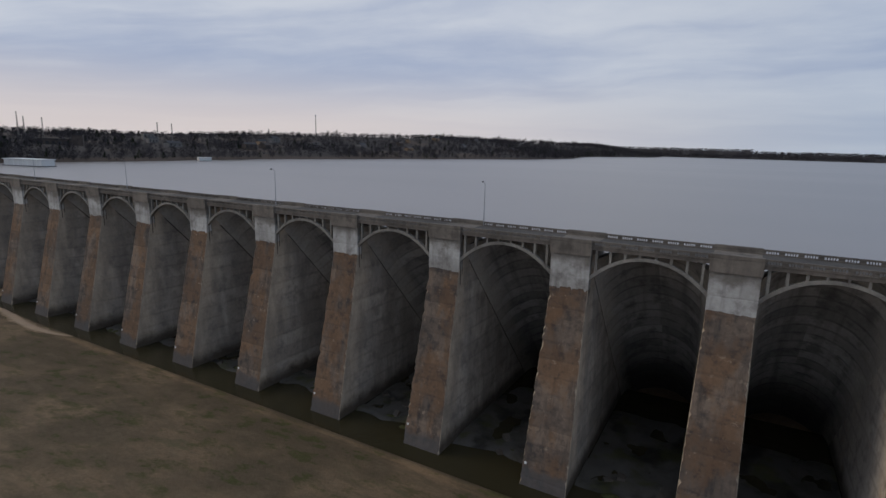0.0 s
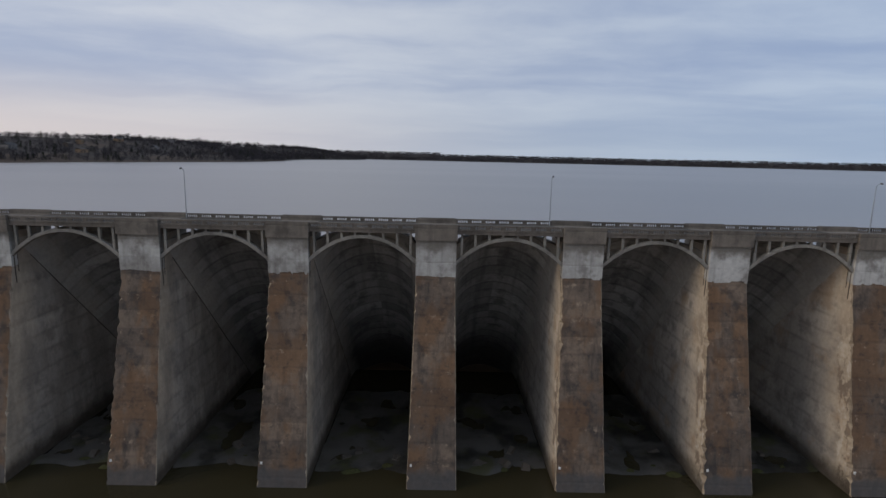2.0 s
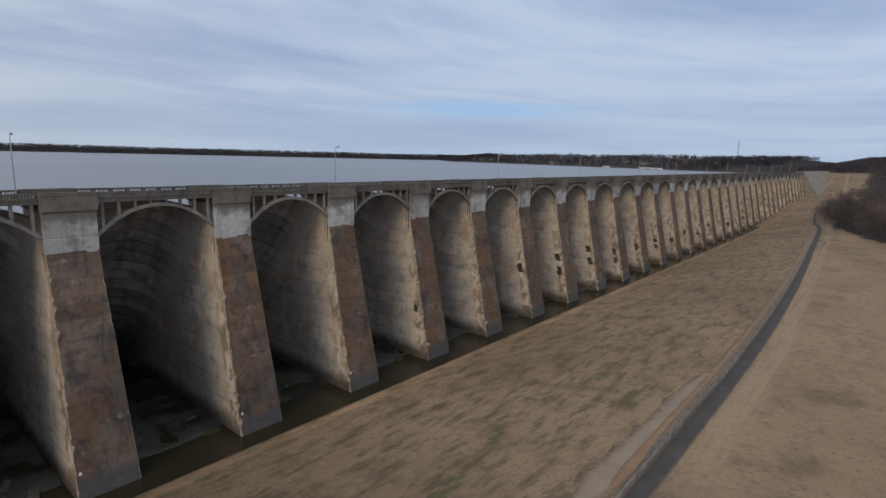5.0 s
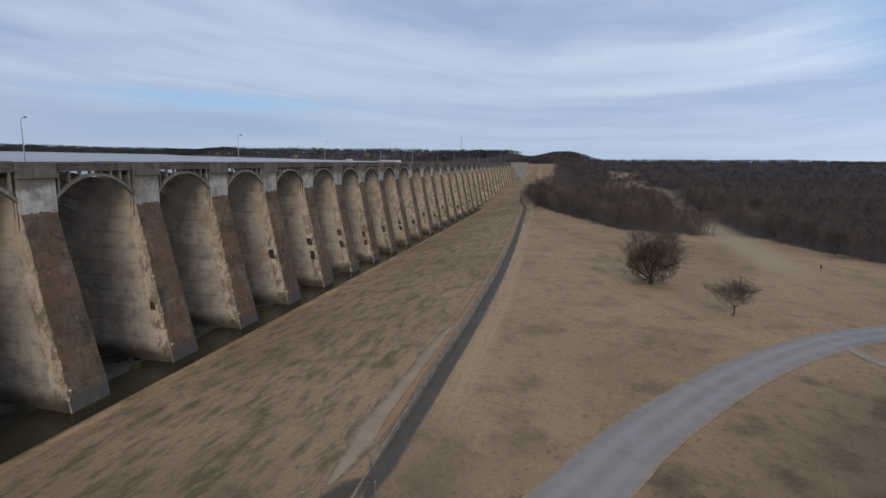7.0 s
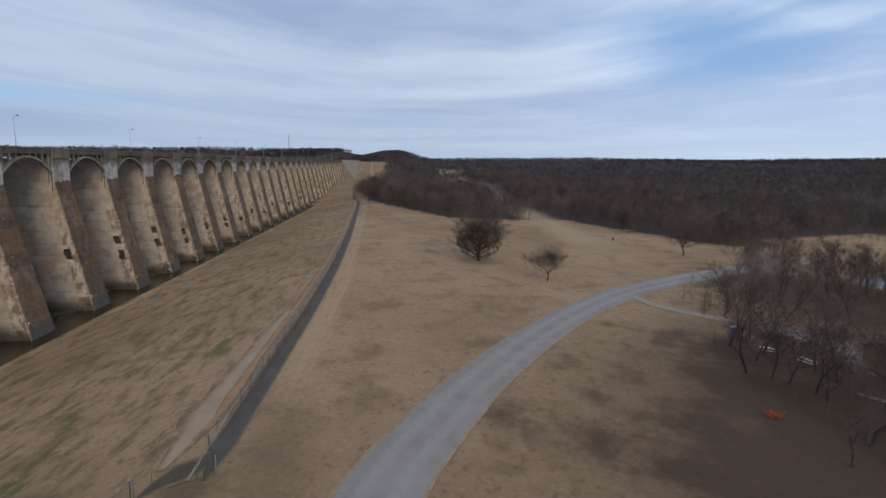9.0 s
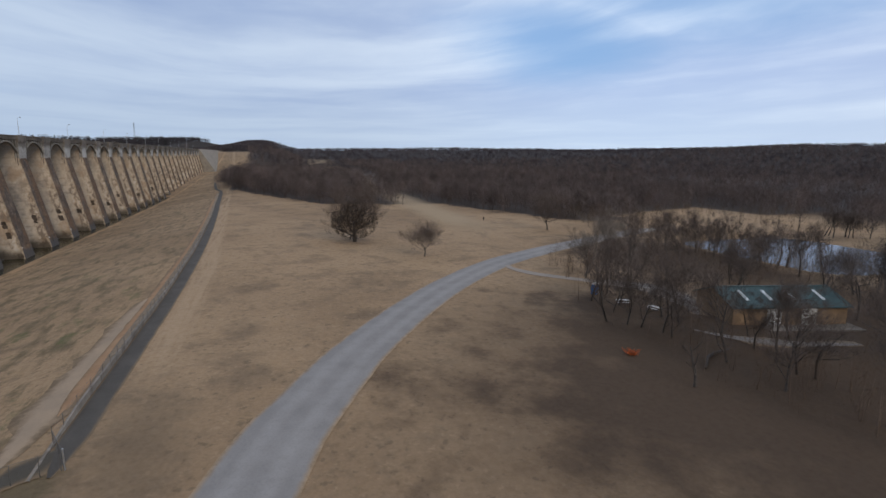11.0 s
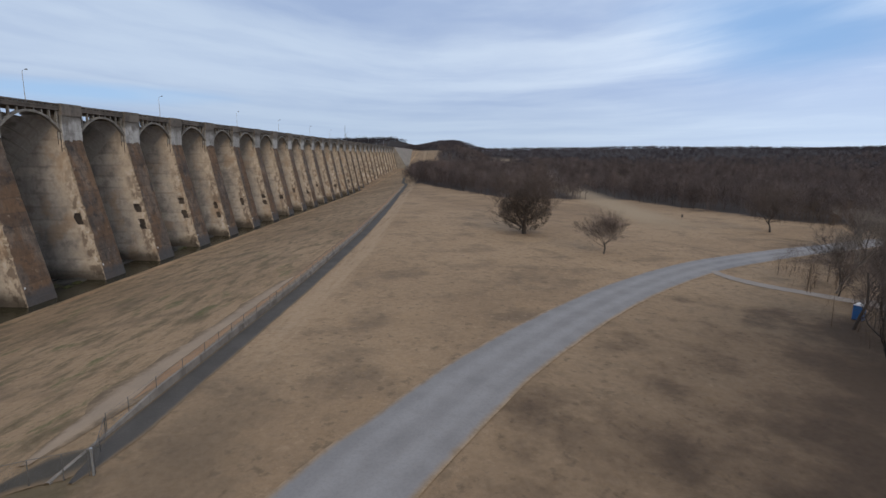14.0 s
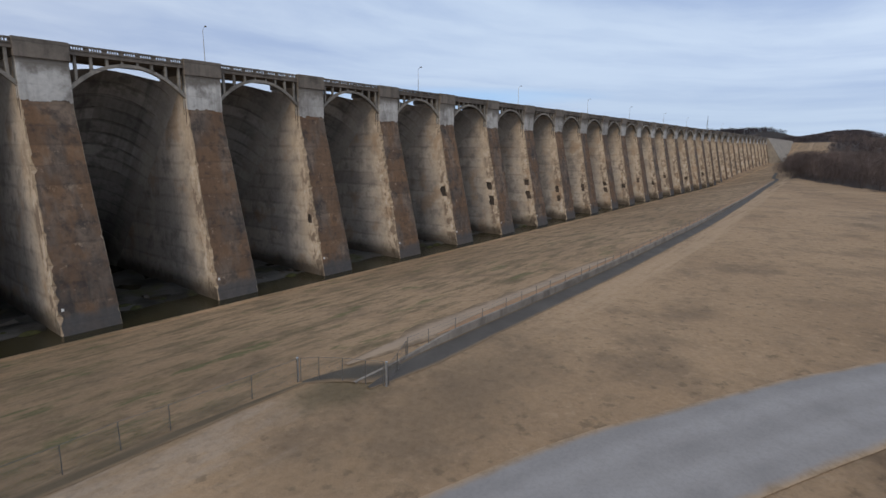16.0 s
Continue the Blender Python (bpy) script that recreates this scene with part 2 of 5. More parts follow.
# dark for the joints; in hollows and grooves it paints the shade
M_RECESS_DARK = concrete("recess_shade_and_joint", (0.13, 0.10, 0.08), (0.07, 0.058, 0.05), (0.03, 0.028, 0.026), drip=0.4)
M_PATCH = concrete("whitened_concrete", (0.58, 0.56, 0.52), (0.38, 0.36, 0.33), (0.13, 0.115, 0.10), drip=0.5, form=0.15, tone=0.3, wash=(41.6, (0.165, 0.146, 0.122), 0.85))
M_CAP = concrete("grey_concrete", (0.235, 0.200, 0.165), (0.165, 0.142, 0.118), (0.075, 0.066, 0.057), drip=0.5)
M_RAIL = concrete("weathered_rail_concrete", (0.205, 0.174, 0.145), (0.148, 0.127, 0.106), (0.072, 0.064, 0.056), drip=0.5)
M_ABUT = concrete("abutment_concrete", (0.36, 0.31, 0.25), (0.28, 0.245, 0.20), (0.17, 0.15, 0.125), drip=0.3)
M_RIB = concrete("rib_concrete", (0.30, 0.275, 0.235), (0.21, 0.195, 0.17), (0.10, 0.09, 0.08), drip=0.4)


def ground_material():
    m, T, b = material("dry_grass", 0.95, 0.0, 0.15)
    p = T.place()
    x, y, z = T.split(p)
    big = T.noise(p, 0.018, 5, 0.55)
    mid = T.noise(p, 0.11, 6, 0.6)
    fine = T.noise(p, 1.6, 6, 0.7)
    c = T.mix(T.ramp(big, 0.36, 0.62), (0.292, 0.193, 0.113), (0.376, 0.254, 0.150))
    tussock = T.noise(p, 0.42, 6, 0.68)
    c = T.mix(T.math("MULTIPLY", T.ramp(mid, 0.47, 0.72), 0.60), c, (0.150, 0.106, 0.070))
    c = T.mix(T.math("MULTIPLY", T.ramp(tussock, 0.50, 0.70), 0.50), c, (0.150, 0.108, 0.068))
    c = T.mix(T.math("MULTIPLY", T.ramp(T.noise(p, 0.21, 5, 0.65), 0.54, 0.68), 0.45), c, (0.385, 0.252, 0.142))
    speck = T.noise(T.stretch(p, 1.0, 1.0, 1.0, (11, 4, 2)), 0.85, 5, 0.62)
    c = T.mix(T.ramp(speck, 0.57, 0.68, 0.0, 0.55), c, (0.135, 0.098, 0.062))
    c = T.mix(T.ramp(speck, 0.42, 0.34, 0.0, 0.35), c, (0.43, 0.30, 0.185))
    # mown streaks along the dam and greener tufts on the bank
    bank = T.math("MULTIPLY", T.ramp(y, -73.0, -66.0), T.ramp(y, -12.0, -9.0, 1.0, 0.0))
    streaks = T.noise(T.stretch(p, 0.13, 0.38, 0.3), 1.0, 6, 0.68)
    c = T.mix(T.math("MULTIPLY", bank, T.ramp(streaks, 0.46, 0.66, 0.0, 0.85)), c, (0.150, 0.112, 0.064))
    tuft = T.math("MULTIPLY", T.ramp(T.noise(T.stretch(p, 0.11, 0.22, 0.2, (4, 8, 0)), 1.0, 6, 0.7), 0.55, 0.66), bank)
    tuft = T.math("MULTIPLY", tuft, T.ramp(x, 20.0, 230.0, 0.95, 0.12))
    c = T.mix(tuft, c, (0.135, 0.130, 0.058))
    olive = T.math("MULTIPLY", bank, T.math("MULTIPLY", T.ramp(x, -15.0, 70.0, 1.0, 0.0), T.ramp(T.noise(p, 0.06, 5), 0.36, 0.58, 0.62, 0.97)))
    c = T.mix(olive, c, (0.098, 0.072, 0.044))
    clumps = T.noise(T.stretch(p, 0.16, 0.26, 0.2, (2, 5, 0)), 1.0, 6, 0.72)
    c = T.mix(T.math("MULTIPLY", olive, T.ramp(clumps, 0.52, 0.62, 0.0, 0.90)), c, (0.062, 0.062, 0.020))
    c = T.mix(T.math("MULTIPLY", olive, T.ramp(clumps, 0.48, 0.36, 0.0, 0.6)), c, (0.150, 0.112, 0.068))
    # pale mown strip along the woods
    lane = T.math("ABSOLUTE", T.math("ADD", T.math("SUBTRACT", y, T.math("MULTIPLY", T.math("SUBTRACT", x, 340.0), -0.035)), T.math("ADD", 174.0, T.math("MULTIPLY", mid, 6.0))))
    lane = T.math("MULTIPLY", T.ramp(lane, T.ramp(x, 400.0, 900.0, 2.0, 22.0), T.ramp(x, 400.0, 900.0, 17.0, 45.0), 0.8, 0.0), T.math("MULTIPLY", T.ramp(x, 170.0, 230.0), T.ramp(x, 1250.0, 1500.0, 1.0, 0.0)))
    # leaf litter under the grove
    gx = T.math("DIVIDE", T.math("SUBTRACT", x, 36.0), 82.0)
    gy = T.math("DIVIDE", T.math("SUBTRACT", y, -171.0), 76.0)
    reach = T.math("SQRT", T.math("ADD", T.math("MULTIPLY", gx, gx), T.math("MULTIPLY", gy, gy)))
    bx, by = T.math("DIVIDE", T.math("SUBTRACT", x, 122.0), 62.0), T.math("DIVIDE", T.math("ADD", y, 206.0), 40.0)
    reach = T.math("MINIMUM", reach, T.math("ADD", T.math("SQRT", T.math("ADD", T.math("MULTIPLY", bx, bx), T.math("MULTIPLY", by, by))), 0.12))
    reach = T.math("ADD", reach, T.math("MULTIPLY", T.math("SUBTRACT", mid, 0.5), 1.0))
    c = T.mix(T.ramp(reach, 0.50, 1.04, 0.94, 0.0), c, (0.070, 0.047, 0.032))
    # washed-out soil below the culvert
    wx = T.math("DIVIDE", T.math("SUBTRACT", x, 32.0), 9.0)
    wy = T.math("DIVIDE", T.math("SUBTRACT", y, -72.0), 3.2)
    wash = T.math("ADD", T.math("SQRT", T.math("ADD", T.math("MULTIPLY", wx, wx), T.math("MULTIPLY", wy, wy))), T.math("MULTIPLY", T.math("SUBTRACT", T.noise(T.stretch(p, 0.16, 0.6, 1.0), 1.0, 6, 0.62), 0.5), 4.2))
    c = T.mix(T.ramp(wash, 0.0, 1.5, 0.55, 0.0), c, (0.38, 0.30, 0.225))
    # worn pale band along the gutter, and along the water's edge
    beside = T.math("SUBTRACT", y, T.math("ADD", -73.9, T.math("MULTIPLY", T.math("MAXIMUM", T.math("SUBTRACT", x, 135.0), 0.0), 0.046)))
    worn = T.math("MULTIPLY", T.math("MULTIPLY", T.ramp(beside, -7.5, -5.5), T.ramp(beside, -3.0, -1.6, 1.0, 0.0)), T.ramp(x, 58.0, 84.0))
    worn = T.math("MULTIPLY", worn, T.noise(T.stretch(p, 0.04, 0.9, 0.3), 1.0, 4, 0.6, 0.32, 0.60))
    c = T.mix(T.math("MULTIPLY", worn, 0.75), c, (0.42, 0.292, 0.180))
    lip = T.math("MULTIPLY", T.ramp(y, -17.5, -15.5), T.ramp(y, -14.6, -13.6, 1.0, 0.0))
    c = T.mix(T.math("MULTIPLY", lip, T.noise(T.stretch(p, 0.06, 0.6, 0.3), 1.0, 4, 0.6, 0.30, 0.60)), c, T.mix(1.0, c, (1.45, 1.36, 1.28), "MULTIPLY"))
    # thicker darker grass between gutter and road
    rank = T.math("SQRT", T.math("ADD", T.math("POWER", T.math("DIVIDE", T.math("SUBTRACT", x, 50.0), 17.0), 2.0), T.math("POWER", T.math("DIVIDE", T.math("ADD", y, 79.5), 6.5), 2.0)))
    rank = T.math("ADD", rank, T.math("MULTIPLY", T.math("SUBTRACT", tussock, 0.5), 1.8))
    c = T.mix(T.ramp(rank, 0.2, 1.2, 0.62, 0.0), c, (0.165, 0.118, 0.076))
    # damp mossy ground before the gutter's end
    wet = T.math("SQRT", T.math("ADD", T.math("POWER", T.math("DIVIDE", T.math("SUBTRACT", x, 46.0), 4.5), 2.0), T.math("POWER", T.math("DIVIDE", T.math("ADD", y, 72.6), 3.0), 2.0)))
    wet = T.math("ADD", wet, T.math("MULTIPLY", T.math("SUBTRACT", tussock, 0.5), 1.6))
    c = T.mix(T.ramp(wet, 0.3, 1.25, 0.85, 0.0), c, (0.130, 0.100, 0.058))
    # woodland floor and lake bottom
    wood = T.ramp(T.math("ADD", x, T.math("MULTIPLY", mid, 60.0)), 700.0, 900.0)
    woody = T.math("MULTIPLY", T.math("MAXIMUM", wood, T.ramp(y, -400.0, -330.0, 1.0, 0.0)), T.ramp(y, -100.0, -140.0))
    rough = T.math("MULTIPLY", T.math("SUBTRACT", mid, 0.5), 26.0)
    upper = T.math("MINIMUM", T.math("ADD", -122.0, T.math("MULTIPLY", T.math("SUBTRACT", x, 300.0), 0.42)), T.math("ADD", -62.0, T.math("MULTIPLY", T.math("SUBTRACT", x, 460.0), 0.07)))
    clump = T.math("MULTIPLY", T.ramp(T.math("SUBTRACT", T.math("ADD", upper, rough), y), -1.0, 5.0), T.ramp(T.math("ADD", x, rough), 298.0, 310.0))
    lower = T.math("SUBTRACT", -192.0, T.math("MULTIPLY", T.math("MAXIMUM", T.math("SUBTRACT", 290.0, x), 0.0), 0.43))
    clump = T.math("MAXIMUM", clump, T.math("MULTIPLY", T.ramp(T.math("SUBTRACT", T.math("ADD", lower, rough), y), -2.0, 6.0), T.ramp(x, 200.0, 216.0)))
    open_ = T.math("MULTIPLY", T.ramp(T.math("SUBTRACT", T.math("SUBTRACT", 225.0 - 255.0 * 0.35, T.math("MULTIPLY", y, 0.35)), x), -6.0, 4.0), T.math("MULTIPLY", T.ramp(y, -345.0, -332.0), T.ramp(y, -262.0, -254.0, 1.0, 0.0)))
    clump = T.math("MULTIPLY", clump, T.math("SUBTRACT", 1.0, open_))
    knoll = T.math("MULTIPLY", T.math("MULTIPLY", T.ramp(x, 810.0, 850.0), T.ramp(x, 1150.0, 1200.0, 1.0, 0.0)), T.ramp(T.math("ADD", y, rough), -72.0, -56.0))
    clump = T.math("MULTIPLY", clump, T.math("SUBTRACT", 1.0, knoll))
    woody = T.math("MAXIMUM", woody, T.math("MULTIPLY", clump, 0.92))
    c = T.mix(woody, c, (0.046, 0.039, 0.037))
    shore = T.math("MAXIMUM", T.ramp(y, 40.0, 60.0), T.math("MULTIPLY", T.ramp(x, 870.0, 900.0), T.ramp(y, 11.0, 16.0)))
    c = T.mix(lane, c, (0.400, 0.296, 0.186))
    bare = T.math("MAXIMUM", T.ramp(z, 43.6, 44.8, 0.8, 0.0), T.ramp(T.noise(p, 0.011, 5, 0.6), 0.52, 0.62, 0.0, 0.85))
    c = T.mix(T.math("MULTIPLY", shore, 0.95), c, T.mix(T.math("MULTIPLY", bare, T.ramp(y, 900.0, 1900.0, 1.0, 0.2)), (0.036, 0.033, 0.033), (0.080, 0.060, 0.048)))
    c = T.mix(T.math("MULTIPLY", T.ramp(fine, 0.35, 0.7), 0.40), c, T.mix(1.0, c, (0.62, 0.58, 0.52), "MULTIPLY"))
    return finish(m, T, b, c, T.math("ADD", fine, T.math("MULTIPLY", mid, 2.0)), 0.6, 0.25)


M_GROUND = ground_material()


def water_material(name, color, rough, scale, strength, sx=1.0, spec=0.5):
    m, T, b = material(name, rough, 0.0, spec)
    p = T.place()
    n = T.noise(T.stretch(p, sx, 1.0, 1.0), scale, 5, 0.6)
    c = T.mix(T.noise(T.stretch(p, 0.3, 1, 1), 0.004, 3, 0.5, 0.4, 0.6), color, tuple(v * 0.8 for v in color))
    return finish(m, T, b, c, n, strength, 0.25)


M_LAKE = water_material("lake_water", (0.185, 0.160, 0.146), 0.28, 0.35, 0.09, 0.4)
M_POOL = water_material("pool_water", (0.036, 0.030, 0.015), 0.2, 0.8, 0.08, 1.0, 0.3)
M_POND = water_material("pond_water", (0.12, 0.13, 0.15), 0.10, 0.5, 0.03)


def gravel_material(name, a, c2, fade=0.16, lanes=0.0, grass=1.0):
    """Loose ground of a ribbon: across it runs U from 0 to 1, and grass creeps in over its edges."""
    m, T, b = material(name, 0.95, 0.0, 0.15)
    p = T.place()
    n1, n2, n3 = T.noise(p, 0.25, 5, 0.6), T.noise(p, 3.5, 6, 0.75), T.noise(p, 0.7, 6, 0.7)
    u = T.split(m.node_tree.nodes.new("ShaderNodeTexCoord").outputs["UV"])[0]
    c = T.mix(T.ramp(n1, 0.25, 0.75), a, c2)
    if lanes:   # the wheels' way is paler, the crown between a little browner
        lane = T.ramp(T.math("ABSOLUTE", T.math("SUBTRACT", T.math("ABSOLUTE", T.math("SUBTRACT", u, 0.5)), 0.19)), 0.02, 0.15, 1.0, 0.0)
        lane = T.math("MULTIPLY", lane, T.ramp(n3, 0.25, 0.65, 0.3, 1.0))
        c = T.mix(T.math("MULTIPLY", lane, lanes), c, tuple(v * 1.22 for v in c2))
    c = T.mix(T.math("MULTIPLY", T.ramp(n2, 0.4, 0.7), 0.22), c, tuple(v * 0.6 for v in a))
    side = T.math("SUBTRACT", 0.5, T.math("ABSOLUTE", T.math("SUBTRACT", u, 0.5)))
    side = T.math("ADD", side, T.math("MULTIPLY", T.math("SUBTRACT", n3, 0.5), fade * 1.1))
    turf = T.mix(T.ramp(n3, 0.35, 0.65), tuple(v * grass for v in (0.165, 0.116, 0.072)), tuple(v * grass for v in (0.245, 0.169, 0.102)))
    c = T.mix(T.ramp(side, 0.0, fade, 0.0, 1.0), turf, c)
    return finish(m, T, b, c, n2, 0.5, 0.06)


M_ROAD = gravel_material("gravel_road", (0.232, 0.212, 0.196), (0.285, 0.262, 0.242), 0.09, 0.55, 1.5)
M_LOT = gravel_material("lot_gravel", (0.200, 0.178, 0.160), (0.250, 0.224, 0.200), 0.30)
M_SPUR = gravel_material("sandy_gravel", (0.270, 0.225, 0.188), (0.325, 0.275, 0.230), 0.15)
M_SAND = gravel_material("sandy_soil", (0.32, 0.240, 0.168), (0.40, 0.29, 0.195), 0.35)
M_CLAY = gravel_material("orange_clay", (0.30, 0.175, 0.098), (0.38, 0.235, 0.135), 0.35)
M_DAMP = gravel_material("damp_grass", (0.105, 0.080, 0.050), (0.155, 0.115, 0.072), 0.35)
M_GULLY = gravel_material("wet_gully", (0.075, 0.064, 0.050), (0.105, 0.090, 0.070), 0.30)
M_GUTTER = gravel_material("dark_gutter_concrete", (0.082, 0.072, 0.062), (0.115, 0.101, 0.086), 0.16)
M_WALL = concrete("pale_wall_concrete", (0.33, 0.285, 0.235), (0.25, 0.215, 0.175), (0.12, 0.10, 0.082), drip=0.6)
M_DECKTOP = concrete("roadway", (0.105, 0.095, 0.084), (0.088, 0.080, 0.071), (0.060, 0.055, 0.050))


def mud_material():
    m, T, b = material("mud_and_moss", 0.7, 0.0, 0.3)
    p = T.place()
    n1, n2, n3 = T.noise(p, 0.10, 4, 0.5), T.noise(p, 0.35, 5, 0.6), T.noise(p, 2.2, 5, 0.7)
    x, y, z = T.split(p)
    c = T.mix(T.ramp(T.math("ADD", n1, T.math("MULTIPLY", n3, 0.06)), 0.43, 0.54), (0.020, 0.018, 0.014), (0.074, 0.067, 0.058))
    c = T.mix(T.math("MULTIPLY", T.ramp(n2, 0.50, 0.64), 0.6), c, (0.045, 0.040, 0.028))
    c = T.mix(T.math("MULTIPLY", T.ramp(T.noise(p, 0.16, 4), 0.54, 0.66), 0.75), c, (0.052, 0.050, 0.016))
    return finish(m, T, b, c, T.math("ADD", n1, n3), 0.5, 0.15)


M_MUD = mud_material()
M_EARTH = simple("bare_earth", (0.30, 0.218, 0.142), 0.95, 0, 0.35, 0.8)
M_MOSS = simple("moss", (0.058, 0.058, 0.018), 0.95, 0, 0.5, 2.5)
M_BARK = simple("bark", (0.080, 0.066, 0.057), 0.9, 0, 0.4, 3.0)
M_PALEBARK = simple("pale_bark", (0.22, 0.185, 0.155), 0.9, 0, 0.35, 3.0)
M_TWIG = simple("twigs", (0.125, 0.096, 0.080), 0.9, 0, 0.4, 0.6)
M_OAKLEAF = simple("withered_oak_leaves", (0.080, 0.060, 0.046), 0.9, 0, 0.5, 0.8)
M_STEEL = simple("galvanised_steel", (0.42, 0.43, 0.44), 0.45, 0.8, 0.2, 4.0)
M_POST = simple("weathered_post", (0.16, 0.15, 0.14), 0.6, 0.4, 0.3, 4.0)
M_WHITE = simple("white_paint", (0.74, 0.73, 0.70), 0.6, 0, 0.12, 1.5)
M_TAN = simple("tan_siding", (0.27, 0.178, 0.105), 0.8, 0, 0.25, 0.7)
M_ROOF = simple("green_roof_metal", (0.050, 0.088, 0.088), 0.5, 0.2, 0.3, 0.5)
M_SKYLIGHT = simple("pale_roof_panel", (0.52, 0.55, 0.55), 0.4, 0, 0.15, 1.0)
M_DARK = simple("dark_opening", (0.03, 0.03, 0.032), 0.6, 0, 0.2, 1.0)
M_BLUE = simple("blue_plastic", (0.03, 0.13, 0.33), 0.45, 0, 0.15, 1.0)
M_ORANGE = simple("orange_foliage", (0.55, 0.12, 0.03), 0.85, 0, 0.4, 1.5)
M_BRICK = simple("brown_wall", (0.085, 0.066, 0.056), 0.85, 0, 0.3, 0.3)
M_HOUSE = simple("pale_house_wall", (0.20, 0.185, 0.172), 0.85, 0, 0.3, 0.2)
M_GREYROOF = simple("grey_roof", (0.065, 0.062, 0.065), 0.85, 0, 0.3, 0.2)


# ---- mesh helpers ----
def mesh(name, verts, faces, mats, index=None, smooth=False):
    me = bpy.data.meshes.new(name)
    me.from_pydata([tuple(v) for v in verts], [], [tuple(f) for f in faces])
    for m in (mats if isinstance(mats, (list, tuple)) else [mats]):
        me.materials.append(m)
    if index is not None:
        me.polygons.foreach_set("material_index", index)
    if smooth:
        me.polygons.foreach_set("use_smooth", [True] * len(me.polygons))
    me.update()
    return me


def part(name, me, parent, label="", at=None):
    ob = new(name, me)
    ob.parent = parent
    if at is not None:
        ob.matrix_basis = at
    return tagged(ob, label) if label else ob


class Boxes:
    """Collects boxes, prisms and tubes for one mesh."""
    def __init__(self):
        self.v, self.f = [], []

    def box(self, x0, x1, y0, y1, z0, z1, m=None):
        n = len(self.v)
        c = [(x, y, z) for z in (z0, z1) for x, y in ((x0, y0), (x1, y0), (x1, y1), (x0, y1))]
        self.v += [tuple(m @ Vector(p)) for p in c] if m else c
        self.f += [[n + i for i in q] for q in ((3, 2, 1, 0), (4, 5, 6, 7), (0, 1, 5, 4), (1, 2, 6, 5), (2, 3, 7, 6), (3, 0, 4, 7))]
        return self

    def tube(self, points, radii, sides=6, cap=True):
        n = len(self.v)
        pts = [Vector(p) for p in points]
        for i, p in enumerate(pts):
            d = (pts[min(i + 1, len(pts) - 1)] - pts[max(i - 1, 0)]).normalized()
            a = d.cross(Vector((0, 0, 1)) if abs(d.z) < 0.9 else Vector((1, 0, 0))).normalized()
            b = d.cross(a)
            for k in range(sides):
                w = 2 * math.pi * k / sides
                self.v.append(tuple(p + (a * math.cos(w) + b * math.sin(w)) * radii[i]))
        for i in range(len(pts) - 1):
            for k in range(sides):
                a0, a1 = n + i * sides + k, n + i * sides + (k + 1) % sides
                self.f.append([a0, a1, a1 + sides, a0 + sides])
        if cap:
            self.f.append([n + k for k in range(sides)][::-1])
            self.f.append([n + (len(pts) - 1) * sides + k for k in range(sides)])
        return self

    def done(self, name, mat, smooth=False):
        return mesh(name, self.v, self.f, mat, None, smooth)


def ease(t):
    t = min(1.0, max(0.0, t))
    return t * t * (3 - 2 * t)


def span(v, a, b):
    return ease((v - a) / (b - a))


def along(v, xs, ys):
    return float(np.interp(v, xs, ys))


# ---- the lie of the land ----
BAY, HALF = 25.6, 3.45
GUT_X, GUT_Y = (-200, 44, 50, 90, 129, 190, 317, 434, 520, 620), (-70, -70.5, -73.8, -73.9, -73.9, -72.4, -65.6, -58.6, -50.5, -39)


def shore_x(y):
    return 870 + 0.74 * y if y < 1600 else 2054 + 1.1 * (y - 1600)


def north_y(x):
    return 3500 - 0.45 * max(0.0, x - 1500)


def hills(x, y):
    n = noise.noise(Vector((x * 0.0011, y * 0.0011, 3.3))) * 16 + noise.noise(Vector((x * 0.004, y * 0.004, 8.1))) * 5
    return n


def ground_z(x, y):
    if y <= 44:
        flat = 12.3 - 1.3 * span(-y, 90, 210)
        flat += 0.35 * noise.noise(Vector((x * 0.02, y * 0.02, 0.5)))
        low = 1.9 + 10.2 * span(x, 430, 850) + 6 * span(-x, 190, 330)
        t = min(1.0, max(0.0, (-13.0 - y) / 58.0))
        z = low + (flat - low) * (t * 0.8 + 0.2 * ease(t))
        if y > -14:
            z -= (2.6 + 0.0) * span(y, -13.2, -11.2) * (1 - span(x, 470, 620))
        z += 27 * span(x, 830, 1040) * span(y, -210, -80) * (1 - 0.45 * span(y, -50, -20) * (1 - span(x, 1000, 1150)))
        r = math.hypot(x - 100, y + 90)
        z += span(r, 850, 1900) * (44 + hills(x, y) + 24 * span(-y, 700, 2200)) * (1 - span(y, -60, 40) * 0.5)
        z -= 3.0 * span(-y, 225, 240) * span(y, -300, -285) * span(x, 84, 104) * (1 - span(x, 150, 168))
        return z
    dw, de, dn = -450 - x - 60 * math.sin(y * 0.004), x - shore_x(y), y - north_y(x)
    if y > 1700:
        dw += 0.0
    d = max(dw, de, dn) + 14 * noise.noise(Vector((x * 0.012, y * 0.012, 1.0)))
    z = -0.7 + 28 * span(y, 52, 100)
    if x > 860 or x < -300:
        z = max(z, 30)
    if d > -40:
        land = 38.2 + 5.0 * span(d, -20, 25) + 8 * span(d, 10, 80) + (17 + (21 if x < 0 else 8) * span(y, 300, 1300)) * span(d, 60, 380) + hills(x, y) * span(d, 60, 500) * 0.55
        z = max(z, land * span(d, -40, 0))
    return z


